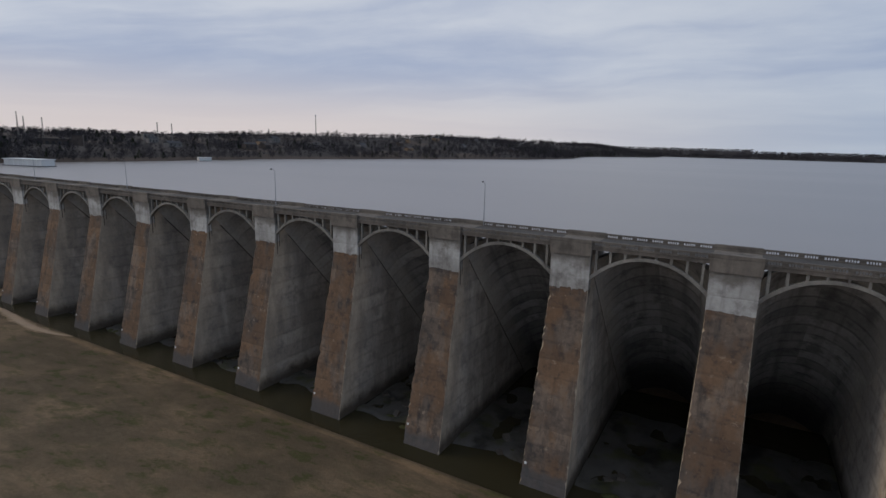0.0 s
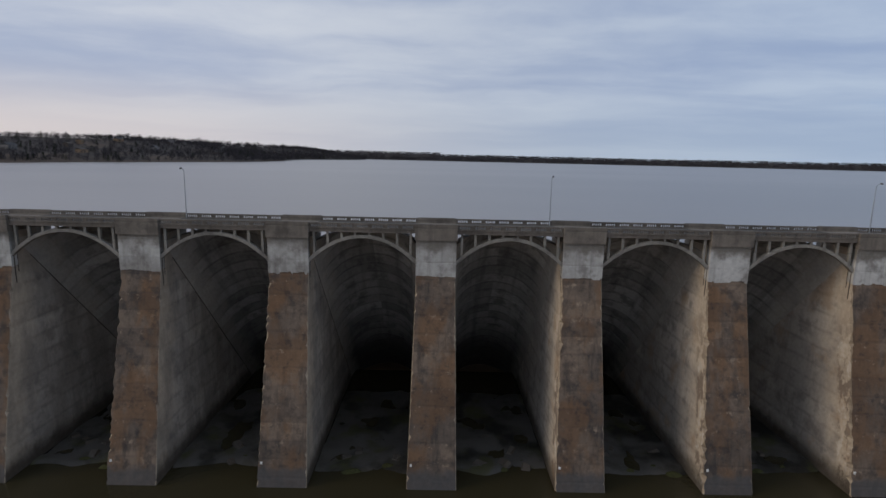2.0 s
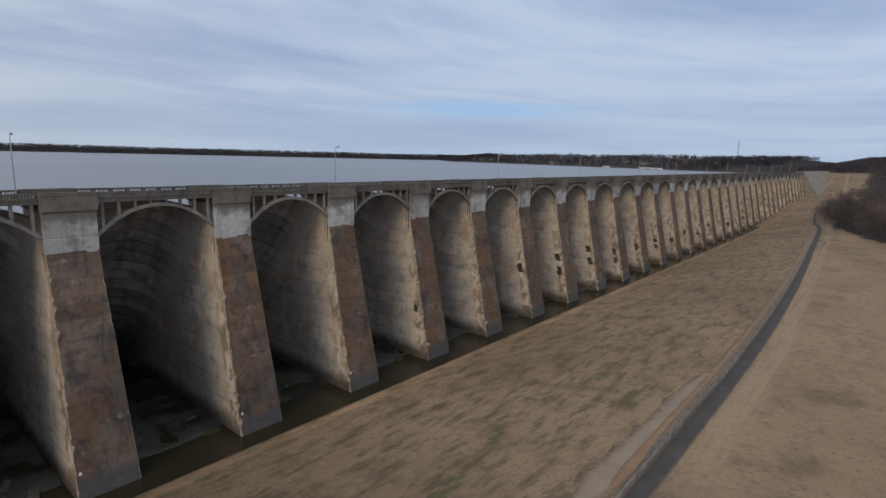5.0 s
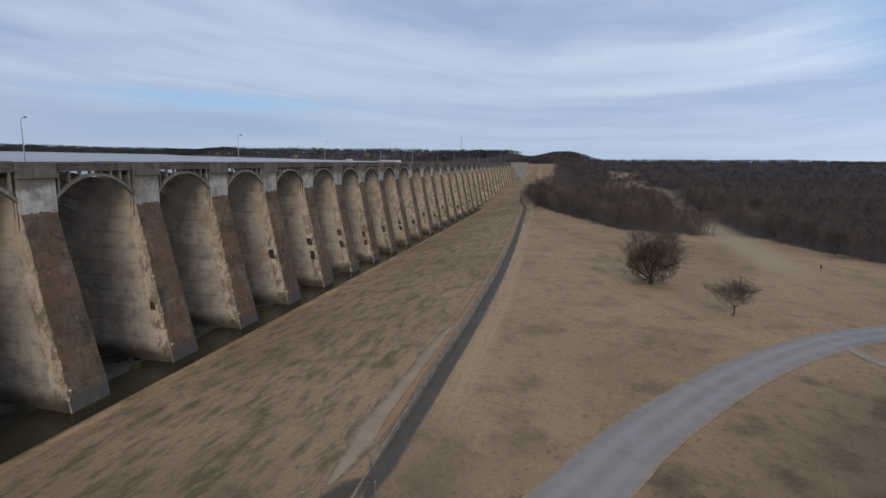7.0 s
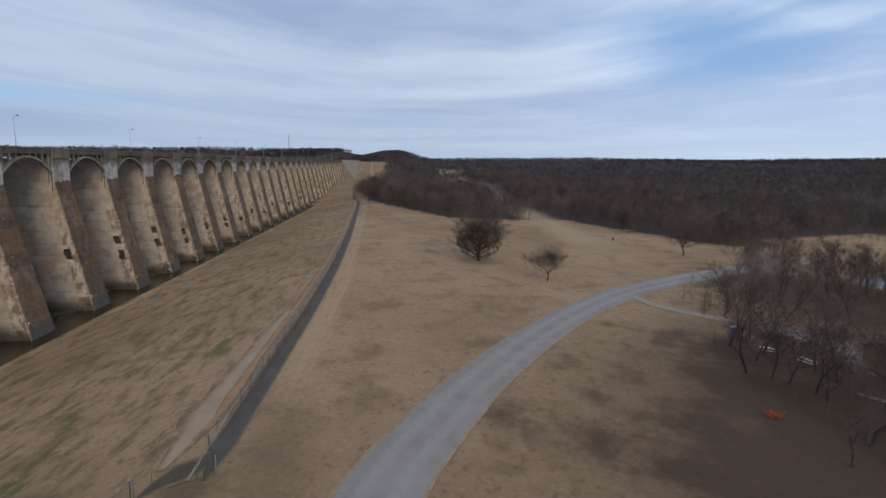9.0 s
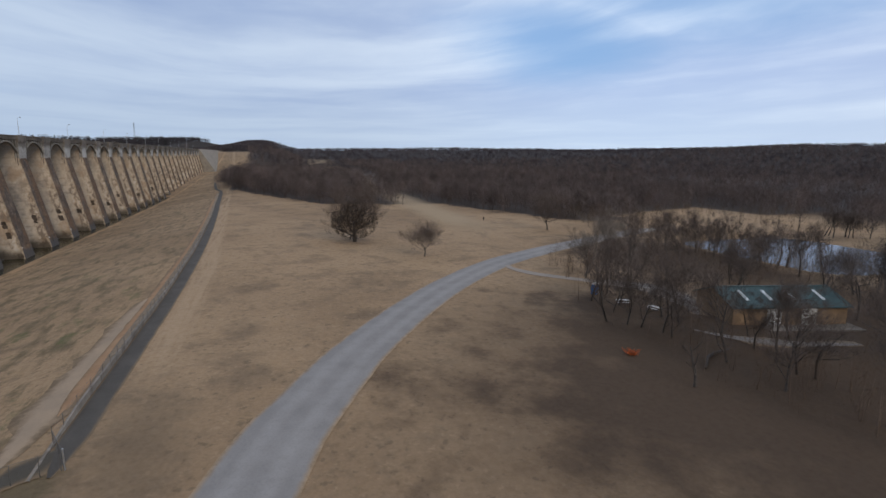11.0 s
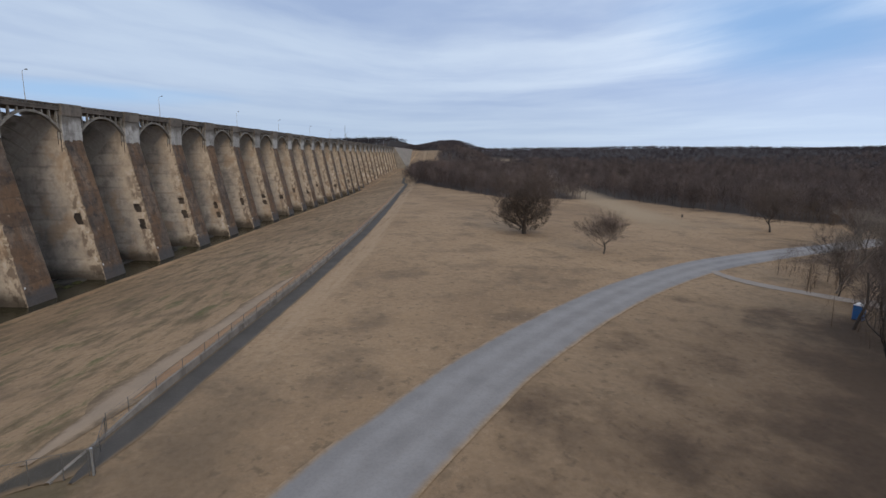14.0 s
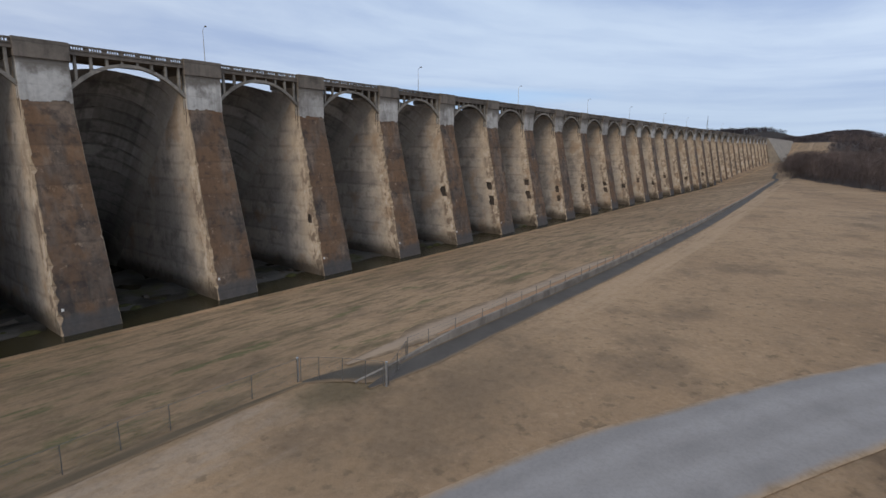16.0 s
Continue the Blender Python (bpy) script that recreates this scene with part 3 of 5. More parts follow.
def spread(a, b, near, far, centre):
    """Grid lines from a to b, close together round the centre stretch."""
    out, v = [], a
    while v < b:
        out.append(v)
        lo, hi = centre
        off = max(lo - v, v - hi, 0)
        v += min(far, near + off * 0.09)
    return out + [b]


gx = spread(-2600, 4400, 5.0, 110, (-60, 330))
gy = sorted(set(spread(-3200, -14, 4.0, 110, (-150, -14)) + [-13.2, -12.6, -12.0, -11.4, -10.8, -6, 0, 12, 30, 43.9, 44.1, 52, 62, 75, 90] + spread(100, 4950, 30, 110, (100, 300))))
gv = [(x, y, ground_z(x, y)) for y in gy for x in gx]
nx = len(gx)
gf = [(j * nx + i, j * nx + i + 1, (j + 1) * nx + i + 1, (j + 1) * nx + i) for j in range(len(gy) - 1) for i in range(nx - 1)]
tagged(new("ground", mesh("ground", gv, gf, M_GROUND, None, True)), "dry tan winter grass sloping down to the dam's foot", "ground", kind="structure")

lake = Boxes()
lake.box(-2600, 4400, 16.4, 4900, 40.7, 41.2)
tagged(new("water_lake", lake.done("lake", M_LAKE)), "calm grey lake held back by the dam", "lake", kind="structure")
pool = Boxes()
pool.box(-320, 560, -14, 44, -0.6, 1.2)
tagged(new("water_channel", pool.done("channel", M_POOL)), "murky olive water standing along the buttress feet", "water", kind="structure")


# ---- the dam ----
def half_width(z):
    return HALF + max(0.0, 37 - z) / 36 * 0.85


def front(z):
    return -max(0.0, 37 - z) * 0.218


def springing(z):
    return 5.3 + (38 - z) * 0.93


def foot(k):
    return -1.0 if k * BAY < 450 else ground_z(k * BAY, -9) - 3.0


HOLED = {4: ((13.0, 15.0),), 6: ((15.7, 18.7),), 7: ((11.0, 14.2), (16.2, 18.8)), 8: ((11.4, 14.4), (16.4, 18.6)), 9: ((8.6, 11.0), (12.2, 15.0)), 10: ((11.2, 14.6),), 11: ((9.2, 11.6), (12.4, 14.4)), 12: ((10, 12),), 13: ((11.6, 14.2),), 14: ((9, 11.4),), 15: ((12, 14),), 17: ((9, 11),), 19: ((10, 12.5),)}


def buttress(k):
    rnd = random.Random(900 + k)
    base = new("buttress")
    base.matrix_world = pose(k * BAY, 0, 0)
    tone = "rust-brown" if k % 2 == 0 else "grey-brown"
    tagged(base, tone + " stained concrete dam buttress with pale flanks", "buttress", "buttresses of the dam")
    z0 = foot(k)
    levels = [z0]
    while levels[-1] < 36.6:
        levels.append(levels[-1] + rnd.uniform(0.45, 0.8))
    levels[-1] = 36.9
    for lo, hi in HOLED.get(k, ()):
        levels = [z for z in levels if not (lo - 0.3 < z < lo + 0.3 or hi - 0.3 < z < hi + 0.3)] + [lo - 0.02, lo + 0.02, hi - 0.02, hi + 0.02]
    levels = sorted(levels) + [38.5, 43.4]
    v, f, mi, sunk = [], [], [], []
    off, holes = rnd.uniform(1.9, 2.6), HOLED.get(k, ())
    wide = rnd.uniform(0.7, 1.1)
    for i, z in enumerate(levels):
        hw, yf = half_width(z), front(z)
        ca = rnd.uniform(0.05, 0.34) + (rnd.random() < 0.22) * rnd.uniform(0.15, 0.75)
        cb = rnd.uniform(0.03, 0.14) + (rnd.random() < 0.12) * rnd.uniform(0.05, 0.3)
        a, b = ca * rnd.uniform(0.3, 0.8), min(1.0, ca * 1.5)
        if z > 36:
            a = b = cb = 0.05
        back = max(springing(z) + 1.5, 10.2)
        v += [(-hw + a, yf, z), (hw - cb, yf, z), (hw, yf + cb, z), (hw, back, z), (-hw, back, z), (-hw, yf + off + wide + rnd.uniform(-0.3, 0.3), z), (-hw, yf + off - wide + rnd.uniform(-0.3, 0.25), z), (-hw, yf + b, z)]
        if i:
            n = 8 * (i - 1)
            mid = (z + levels[i - 1]) / 2
            inside = [h for h in holes if h[0] < mid < h[1] and z - levels[i - 1] > 0.05]
            for q in range(8):
                if q == 5 and inside:
                    sunk.append(n)
                    continue
                f.append((n + q, n + (q + 1) % 8, n + 8 + (q + 1) % 8, n + 8 + q))
                mi.append((0, 2, 1, 1, 1, 1, 1, 2)[q])
    # hollows broken into the flank, one ragged cell above another
    inner = {}
    for n in sunk:
        for m0 in (n, n + 8):
            if m0 not in inner:
                inner[m0] = len(v)
                v += [(v[m0 + 5][0] + 0.65, v[m0 + 5][1], v[m0 + 5][2]), (v[m0 + 6][0] + 0.65, v[m0 + 6][1], v[m0 + 6][2])]
        a, b = inner[n], inner[n + 8]
        # back, ceiling and one side dark: the hollow's shade put into the colour
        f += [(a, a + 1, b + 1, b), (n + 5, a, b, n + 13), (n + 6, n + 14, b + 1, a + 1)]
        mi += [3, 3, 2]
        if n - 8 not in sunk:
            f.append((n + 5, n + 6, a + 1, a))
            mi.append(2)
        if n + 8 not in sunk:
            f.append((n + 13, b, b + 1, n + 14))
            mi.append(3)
    n = 8 * (len(levels) - 1)
    f.append([n + q for q in range(8)])
    mi.append(1)
    part("body", mesh("buttress_body", v, f, [M_FRONT, M_SIDE, M_BROKEN, M_RECESS_DARK], mi), base)
    # the whitened upper block with its ragged lower edge
    steps = 34
    v, f = [], []
    zb = 37.0
    for i in range(steps + 1):
        x = -HALF - 0.06 + (2 * HALF + 0.12) * i / steps
        zb = 37.0 + rnd.uniform(-0.25, 0.3) if rnd.random() < 0.28 else zb + rnd.uniform(-0.03, 0.03)
        v += [(x, -0.1, zb), (x, -0.1, 43.4), (x, 0.03, zb), (x, 0.03, 43.4)]
        if i:
            a, b = 4 * (i - 1), 4 * i
            f += [(a, b, b + 1, a + 1), (a, a + 2, b + 2, b)]
    n = len(v)
    for sgn in (-1, 1):
        x0, x1 = sgn * (HALF + 0.06), sgn * (HALF - 0.02)
        m0 = len(v)
        v += [(x0, -0.1, 37.1), (x0, 1.3, 37.3), (x0, 1.3, 43.4), (x0, -0.1, 43.4)]
        f.append((m0, m0 + 1, m0 + 2, m0 + 3))
    part("upper_block", mesh("upper_block", v, f, M_PATCH), base, "whitened concrete block with a ragged lower edge")
    cap = Boxes()
    cap.box(-HALF - 0.2, HALF + 0.2, -0.45, 10.4, 43.3, 44.9).box(-HALF - 0.2, HALF + 0.2, -0.45, 0.4, 44.897, 46.12).box(-HALF - 0.2, HALF + 0.2, 9.7, 10.4, 44.897, 46.1)
    cap.box(-HALF - 0.12, HALF + 0.12, 0.4, 9.7, 44.9, 45.157)
    part("cap", cap.done("cap", M_CAP), base, "weathered grey concrete cap")
    for sgn in (-1, 1):
        # proud dark strips that paint the shade of the flank's vertical grooves
        for y0, w, za, zb in ((0.45, 0.22, 34.2, 40.0), (1.25, 0.18, 36.0, 39.2)):
            x = sgn * (half_width(za) + 0.012)
            x2 = sgn * (half_width(zb) + 0.07)
            g = Boxes()
            for z, xx in ((za, x), (zb, x2)):
                g.v += [(xx, y0, z), (xx, y0 + w, z), (xx - sgn * 0.3, y0 + w, z), (xx - sgn * 0.3, y0, z)]
            g.f = [[0, 1, 5, 4], [1, 2, 6, 5], [2, 3, 7, 6], [3, 0, 4, 7], [4, 5, 6, 7], [3, 2, 1, 0]]
            part("groove", g.done("groove", M_RECESS_DARK), base, "dark strip standing for a groove's shade")
        if sgn < 0:
            continue
        v, f = [], []
        for i in range(20):
            z = max(z0, 0.0) + (38.6 - max(z0, 0.0)) * i / 19
            x, yy, th = sgn * (half_width(z) + 0.012), springing(z) - 0.42, 0.10 + 0.28 * rnd.random() ** 2
            v += [(x, yy - th, z), (x, yy + th, z), (x - sgn * 0.2, yy + th, z), (x - sgn * 0.2, yy - th, z)]
            if i:
                a = 4 * (i - 1)
                f += [(a + q, a + (q + 1) % 4, a + 4 + (q + 1) % 4, a + 4 + q) for q in range(4)]
        part("springing_joint", mesh("springing_joint", v, f, M_RECESS_DARK), base, "dark joint where the arch springs")
    if z0 < 2:
        mk = Boxes()
        mk.box(-3.75, -3.4, front(5.2) - 0.12, front(5.2) + 0.2, 5.0, 5.4)
        part("marker_plate", mk.done("marker_plate", M_WHITE), base, "small square white marker plate")
    return base


LIFTS = {}


def barrel_lifts(z0):
    """The lifts of one leaning barrel, each a ring with a slightly proud lower edge; shared by alike barrels."""
    key = round(z0, 2)
    if key in LIFTS:
        return LIFTS[key]
    n_l, n_u, out = 22, 40, []
    z1 = z0 - 6.5
    for i in range(n_l):
        za, zb = z1 + (42.9 - z1) * i / n_l, z1 + (42.9 - z1) * (i + 1) / n_l
        push = 0.10 * (i % 2) + 0.05 * (i % 3)
        rows = ((za, 0.0, 0), (za + 0.09, -0.09 - push, 0), (zb - 0.05, -push, 0), (zb, 0.03, 0), (zb, 0.0, 1), (za, 0.0, 1))
        v, f = [], []
        for z, inset, outer in rows:
            for u in range(n_u + 1):
                w = math.pi * u / n_u
                s = math.sin(w)
                zz = min(z + 6.28 * s, 41.9 + 2.2 * s * s)   # the ring rises at the crown, the rim follows the roadway's arch
                a = BAY / 2 - half_width(zz) - 0.015
                if outer:
                    v.append((-(a + 0.8) * math.cos(w), springing(zz) + 0.4 + 13.6 * s, zz))
                else:
                    v.append((-(a + inset * s) * math.cos(w), springing(zz) - 0.3 + (12.6 + inset) * s, zz))
        w1 = n_u + 1
        for r in range(len(rows) - 1):
            for u in range(n_u):
                a = r * w1 + u
                f.append((a, a + 1, a + w1 + 1, a + w1))
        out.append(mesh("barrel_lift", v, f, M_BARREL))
    LIFTS[key] = out
    return out


def barrel(k):
    base = new("arch_barrel")
    base.matrix_world = pose((k + 0.5) * BAY, 0, 0)
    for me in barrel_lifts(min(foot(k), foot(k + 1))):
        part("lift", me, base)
    return tagged(base, "leaning hollow concrete arch streaked with dark stains", "dam arch", "arches of the dam")


SPAN = BAY / 2 - HALF - 0.15


def rib_top(x):
    return 43.95 - 4.1 * (abs(x) / SPAN) ** 2.1


def bridge_span():
    base = tagged(new("bridge_span"), "weathered concrete roadway span on a slender arch", "bridge span", "roadway spans on the dam")
    b = Boxes()
    b.box(-SPAN, SPAN, -0.05, 10.1, 44.75, 45.05).box(-SPAN, SPAN, -0.05, 0.55, 44.42, 44.747).box(-SPAN, SPAN, 9.5, 10.1, 44.42, 44.747).box(-SPAN, SPAN, -0.2, 0.2, 45.053, 45.15)
    part("deck_slab", b.done("deck_slab", M_RAIL), base)
    b = Boxes()
    b.box(-SPAN - 0.1, SPAN + 0.1, 0.56, 9.5, 45.054, 45.16)
    part("roadway", b.done("roadway", M_DECKTOP), base)
    for y in (0.1,):
        v, f = [], []
        for i in range(25):
            x = -SPAN - 0.1 + (2 * SPAN + 0.2) * i / 24
            t = rib_top(x)
            th = 0.55 + 0.25 * (abs(x) / SPAN) ** 2
            v += [(x, y, t), (x, y + 0.8, t), (x, y + 0.8, t - th), (x, y, t - th)]
            if i:
                a = 4 * (i - 1)
                f += [(a + q, a + (q + 1) % 4, a + 4 + (q + 1) % 4, a + 4 + q) for q in range(4)]
        part("arch_rib", mesh("arch_rib", v, f, M_RIB), base, "slender pale concrete arch rib")
        for x in (-8.35, -6.0, -3.6, -1.25, 1.25, 3.6, 6.0, 8.35):
            b = Boxes()
            b.box(x - 0.2, x + 0.2, y + 0.1, y + 0.6, rib_top(x) - 0.15, 44.5)
            part("spandrel_post", b.done("spandrel_post", M_RIB), base)
    for y in (0.0, 9.75):
        b = Boxes()
        b.box(-SPAN, SPAN, y, y + 0.26, 45.05, 45.32).box(-SPAN, SPAN, y - 0.05, y + 0.31, 45.72, 46.02)
        pitch = 2 * SPAN / 7
        for i in range(8):
            x = -SPAN + i * pitch
            b.box(max(-SPAN, x - 0.42), min(SPAN, x + 0.42), y, y + 0.26, 45.318, 45.722)
        for i in range(7):
            a = -SPAN + i * pitch + 0.42
            w = (pitch - 0.84) / 5
            for q in range(1, 5):
                b.box(a + q * w - 0.06, a + q * w + 0.06, y + 0.03, y + 0.23, 45.318, 45.722)
        part("parapet", b.done("parapet", M_RAIL), base, "concrete parapet pierced by groups of slots")
    return base


K0, K1 = -14, 33
for k in range(K0, K1 + 1):
    buttress(k)
for k in range(K0, K1):
    barrel(k)
first = bridge_span()
first.matrix_world = pose((K0 + 0.5) * BAY, 0, 0)
for k in range(K0 + 1, K1):
    copy_thing(first, pose((k + 0.5) * BAY, 0, 0))

# solid wall that joins the last buttress to the hill
def abutment():
    v, f = [], []
    xs = [850 + 20 * i for i in range(17)]
    for x in xs:
        gz = ground_z(x, -30) - 4
        top = 46.0
        v += [(x, -0.3, top), (x, 10.4, top), (x, 12, gz - 6), (x, -(top - gz) * 0.62, gz)]
    for i in range(len(xs) - 1):
        a = 4 * i
        f += [(a + q, a + 4 + q, a + 4 + (q + 1) % 4, a + (q + 1) % 4) for q in range(4)]
    n = 4 * (len(xs) - 1)
    f += [(0, 1, 2, 3), (n + 3, n + 2, n + 1, n)]
    return tagged(new("wall_abutment", mesh("abutment", v, f, M_ABUT)), "solid grey concrete end wall of the dam", "wall", kind="structure")


abutment()


def mud_bar(k):
    """A bar of silt and slabs at the mouth of a bay."""
    rnd = random.Random(50 + k)
    v, f, n = [], [], 22
    cx, x0, x1 = (k + 0.5) * BAY, -8.3, 8.3
    ya, yb = rnd.uniform(-4.5, -1.5), 30
    for j in range(n + 1):
        for i in range(n + 1):
            x = x0 + (x1 - x0) * i / n
            y = ya + (yb - ya) * (j / n) ** 1.3 + (noise.noise(Vector((x * 0.13 + k * 7, k * 3.1, 0))) * 2.6 if j < n // 2 else 0)
            h = noise.fractal(Vector((x * 0.16 + k * 9.7, y * 0.16, 2.0)), 1.0, 2.0, 5)
            z = 1.22 + 0.75 * h * span(j, 0, 4) + 0.25 - 0.75 * (1 - span(j, 0, 3))
            v.append((x, y, z))
    for j in range(n):
        for i in range(n):
            a = j * (n + 1) + i
            f.append((a, a + 1, a + n + 2, a + n + 1))
    ob = new("silt_bar")
    ob.matrix_world = pose(cx, 0, 0)
    part("silt", mesh("silt_bar", v, f, M_MUD, None, True), ob)
    for i in range(rnd.randint(3, 6)):
        x, y = rnd.uniform(-7, 7), rnd.uniform(ya + 2, ya + 13)
        w, d, h = rnd.uniform(0.5, 1.5), rnd.uniform(0.4, 1.0), rnd.uniform(0.2, 0.5)
        m = Matrix.Translation((x, y, 1.5)) @ Euler((rnd.uniform(-0.25, 0.25), rnd.uniform(-0.25, 0.25), rnd.uniform(0, 3))).to_matrix().to_4x4()
        r = Boxes().box(-w, w, -d, d, -h, h, m)
        for q in range(4, 8):
            c = m.translation
            r.v[q] = tuple(Vector(r.v[q]).lerp(c, rnd.uniform(0.1, 0.35)))
        part("slab", r.done("slab", M_SIDE), ob, "broken lump of concrete")
    for i in range(rnd.randint(1, 3)):
        x, y, r0 = rnd.uniform(-6.5, 6.5), rnd.uniform(ya + 0.5, ya + 5), rnd.uniform(0.8, 2.0)
        mv, mf = [(x, y, 1.75)], []
        for ring in (1, 2):
            for q in range(12):
                rr = r0 * ring / 2 * rnd.uniform(0.75, 1.2)
                mv.append((x + rr * math.cos(q * 0.5236), y + 0.6 * rr * math.sin(q * 0.5236), 1.72 - 0.14 * ring + rnd.uniform(-0.05, 0.05) - 0.25 * (ring == 2)))
        mf += [(0, 1 + q, 1 + (q + 1) % 12) for q in range(12)]
        mf += [(1 + q, 13 + q, 13 + (q + 1) % 12, 1 + (q + 1) % 12) for q in range(12)]
        part("moss", mesh("moss", mv, mf, M_MOSS, None, True), ob, "clump of yellow-green moss")
    tagged(ob, "pale silt bar with moss at the arch's mouth", "silt bar", "silt bars under the arches")


for k in range(-10, 18):
    mud_bar(k)


def street_lamp(x):
    base = tagged(new("street_lamp"), "tall thin grey street lamp on the dam's parapet", "street lamp", "lamps along the roadway")
    base.matrix_world = pose(x, 9.6, 46.0)
    part("pole", Boxes().tube([(0, 0, -0.9), (0, 0, 4), (0, 0, 7.9)], [0.11, 0.09, 0.06], 8).done("pole", M_STEEL), base)
    part("arm", Boxes().tube([(0, 0, 7.8), (0, -0.3, 8.25), (0, -0.9, 8.42)], [0.05, 0.045, 0.04], 6).done("arm", M_STEEL), base)
    part("lamp_head", Boxes().tube([(0, -0.8, 8.44), (0, -1.0, 8.46), (0, -1.35, 8.42), (0, -1.5, 8.40)], [0.08, 0.17, 0.16, 0.05], 8).done("lamp_head", M_POST), base)


for i in range(-2, 7):
    for x in (21.4, 82.8):
        street_lamp(x + 130.1 * i)


# ---- roads, gutter and fence ----
def smooth_line(points, step=3.0):
    """Evenly spaced points on a smooth line through the given ones."""
    p = [Vector((*q, 0)) for q in points]
    out = []
    for i in range(len(p) - 1):
        a, b, c, d = p[max(i - 1, 0)], p[i], p[i + 1], p[min(i + 2, len(p) - 1)]
        n = max(2, int((c - b).length / step))
        for j in range(n):
            t = j / n
            out.append(0.5 * ((2 * b) + (c - a) * t + (2 * a - 5 * b + 4 * c - d) * t * t + (3 * b - a - 3 * c + d) * t ** 3))
    return out + [p[-1]]


def sides(line):
    for i, p in enumerate(line):
        d = (line[min(i + 1, len(line) - 1)] - line[max(i - 1, 0)]).normalized()
        yield p, Vector((-d.y, d.x, 0))


def ribbon(name, points, width, lift, mat, label, category, wobble=0.3, offset=0.0, seed=0.0):
    v, f = [], []
    cols = 6
    line = smooth_line(points)
    for i, (p, n) in enumerate(sides(line)):
        end = min(i, len(line) - 1 - i)
        for c in range(cols + 1):
            s = (c / cols - 0.5) * width * min(1.0, 0.12 + end * 0.25) + offset
            if c in (0, cols):
                s += wobble * noise.fractal(Vector((p.x * 0.23, p.y * 0.23, seed + c)), 0.8, 2.0, 3)
            q = p + n * s
            edge = 0.35 if c in (0, cols) else 1.0
            v.append((q.x, q.y, ground_z(q.x, q.y) + lift * edge))
        if i:
            a = (i - 1) * (cols + 1)
            f += [(a + c + 1, a + c, a + cols + 1 + c, a + cols + 2 + c) for c in range(cols)]
    me = mesh(name, v, f, mat, None, True)
    uv = me.uv_layers.new(name="across")
    for loop in me.loops:
        uv.data[loop.index].uv = ((loop.vertex_index % (cols + 1)) / cols, 0.0)
    return tagged(new(name, me), label, category, kind="structure")


ROAD = [(-140, -76), (-60, -79), (0, -82.5), (25, -86), (45, -91.8), (57, -97.4), (72, -105.6), (91, -118.6), (109, -133.2), (126.5, -151), (141, -172), (150, -186), (160, -204), (170, -224), (178, -250)]
ribbon("road", ROAD, 8.9, 0.16, M_ROAD, "pale grey gravel road curving across the grass", "road", 0.14, 0, 3)
SPUR = [(127, -151.5), (119, -151.5), (112, -154), (106, -159), (98, -166), (88, -171), (78, -168)]
ribbon("road_spur", SPUR, 3.8, 0.13, M_SPUR, "narrow gravel track branching to the building", "road", 0.5, 0, 5)
ribbon("road_lot", [(102, -166), (95, -172), (87, -174), (79, -171), (73, -167)], 8.0, 0.10, M_LOT, "pale gravel lot beside the building", "lot", 2.0, 0, 8)
ribbon("road_yard", [(66, -159.5), (61.5, -162.5), (58, -167), (55.5, -173), (53.5, -181)], 4.6, 0.10, M_LOT, "worn gravel yard before the building's doors", "yard", 1.8, 0, 9)

GUT = [(47.6, -74.0), (51.0, -73.9), (55.0, -73.9), (60, -73.9), (90, -73.9), (129, -73.9), (190, -72.4), (255, -69.3), (317, -65.6), (375, -62.3), (434, -58.6), (470, -55), (500, -50), (560, -44), (620, -39)]
ribbon("gutter", GUT, 2.8, 0.10, M_GUTTER, "dark concrete gutter along the foot of the bank", "gutter", 0.22, -0.22, 1)
ribbon("path_clay", GUT[3:10], 2.6, 0.10, M_CLAY, "bare orange clay strip beside the gutter", "path", 0.9, 2.9, 2)
ribbon("path_sand", [(50, -70.0), (58, -70.0), (70, -70.3), (90, -70.8), (110, -70.8)], 6.0, 0.08, M_SAND, "bare pale sandy strip beside the gutter", "path", 1.4, 0.8, 4)
ribbon("path_apron", [(-262, -11.5), (-232, -12.5), (-212, -14.2), (-194, -16.6), (-180, -16.2), (-172, -13.4)], 4.2, 0.12, M_SAND, "bare pale path beside the buttress feet", "path", 1.8, 0, 19)
ribbon("path_ditch", [(-90, -68.4), (-40, -68.5), (10, -68.6), (30, -68.7), (40, -68.8), (46.5, -69.2)], 1.9, 0.07, M_DAMP, "dark damp grass in the ditch along the fence", "ditch", 0.9, 0, 11)
ribbon("path_gully", [(45.6, -68.9), (47.6, -70.2), (49.4, -71.8), (51.2, -73.2), (53.4, -74.0)], 4.2, 0.08, M_GULLY, "dark wet gully at the gutter's end", "gully", 0.7, 0, 12)


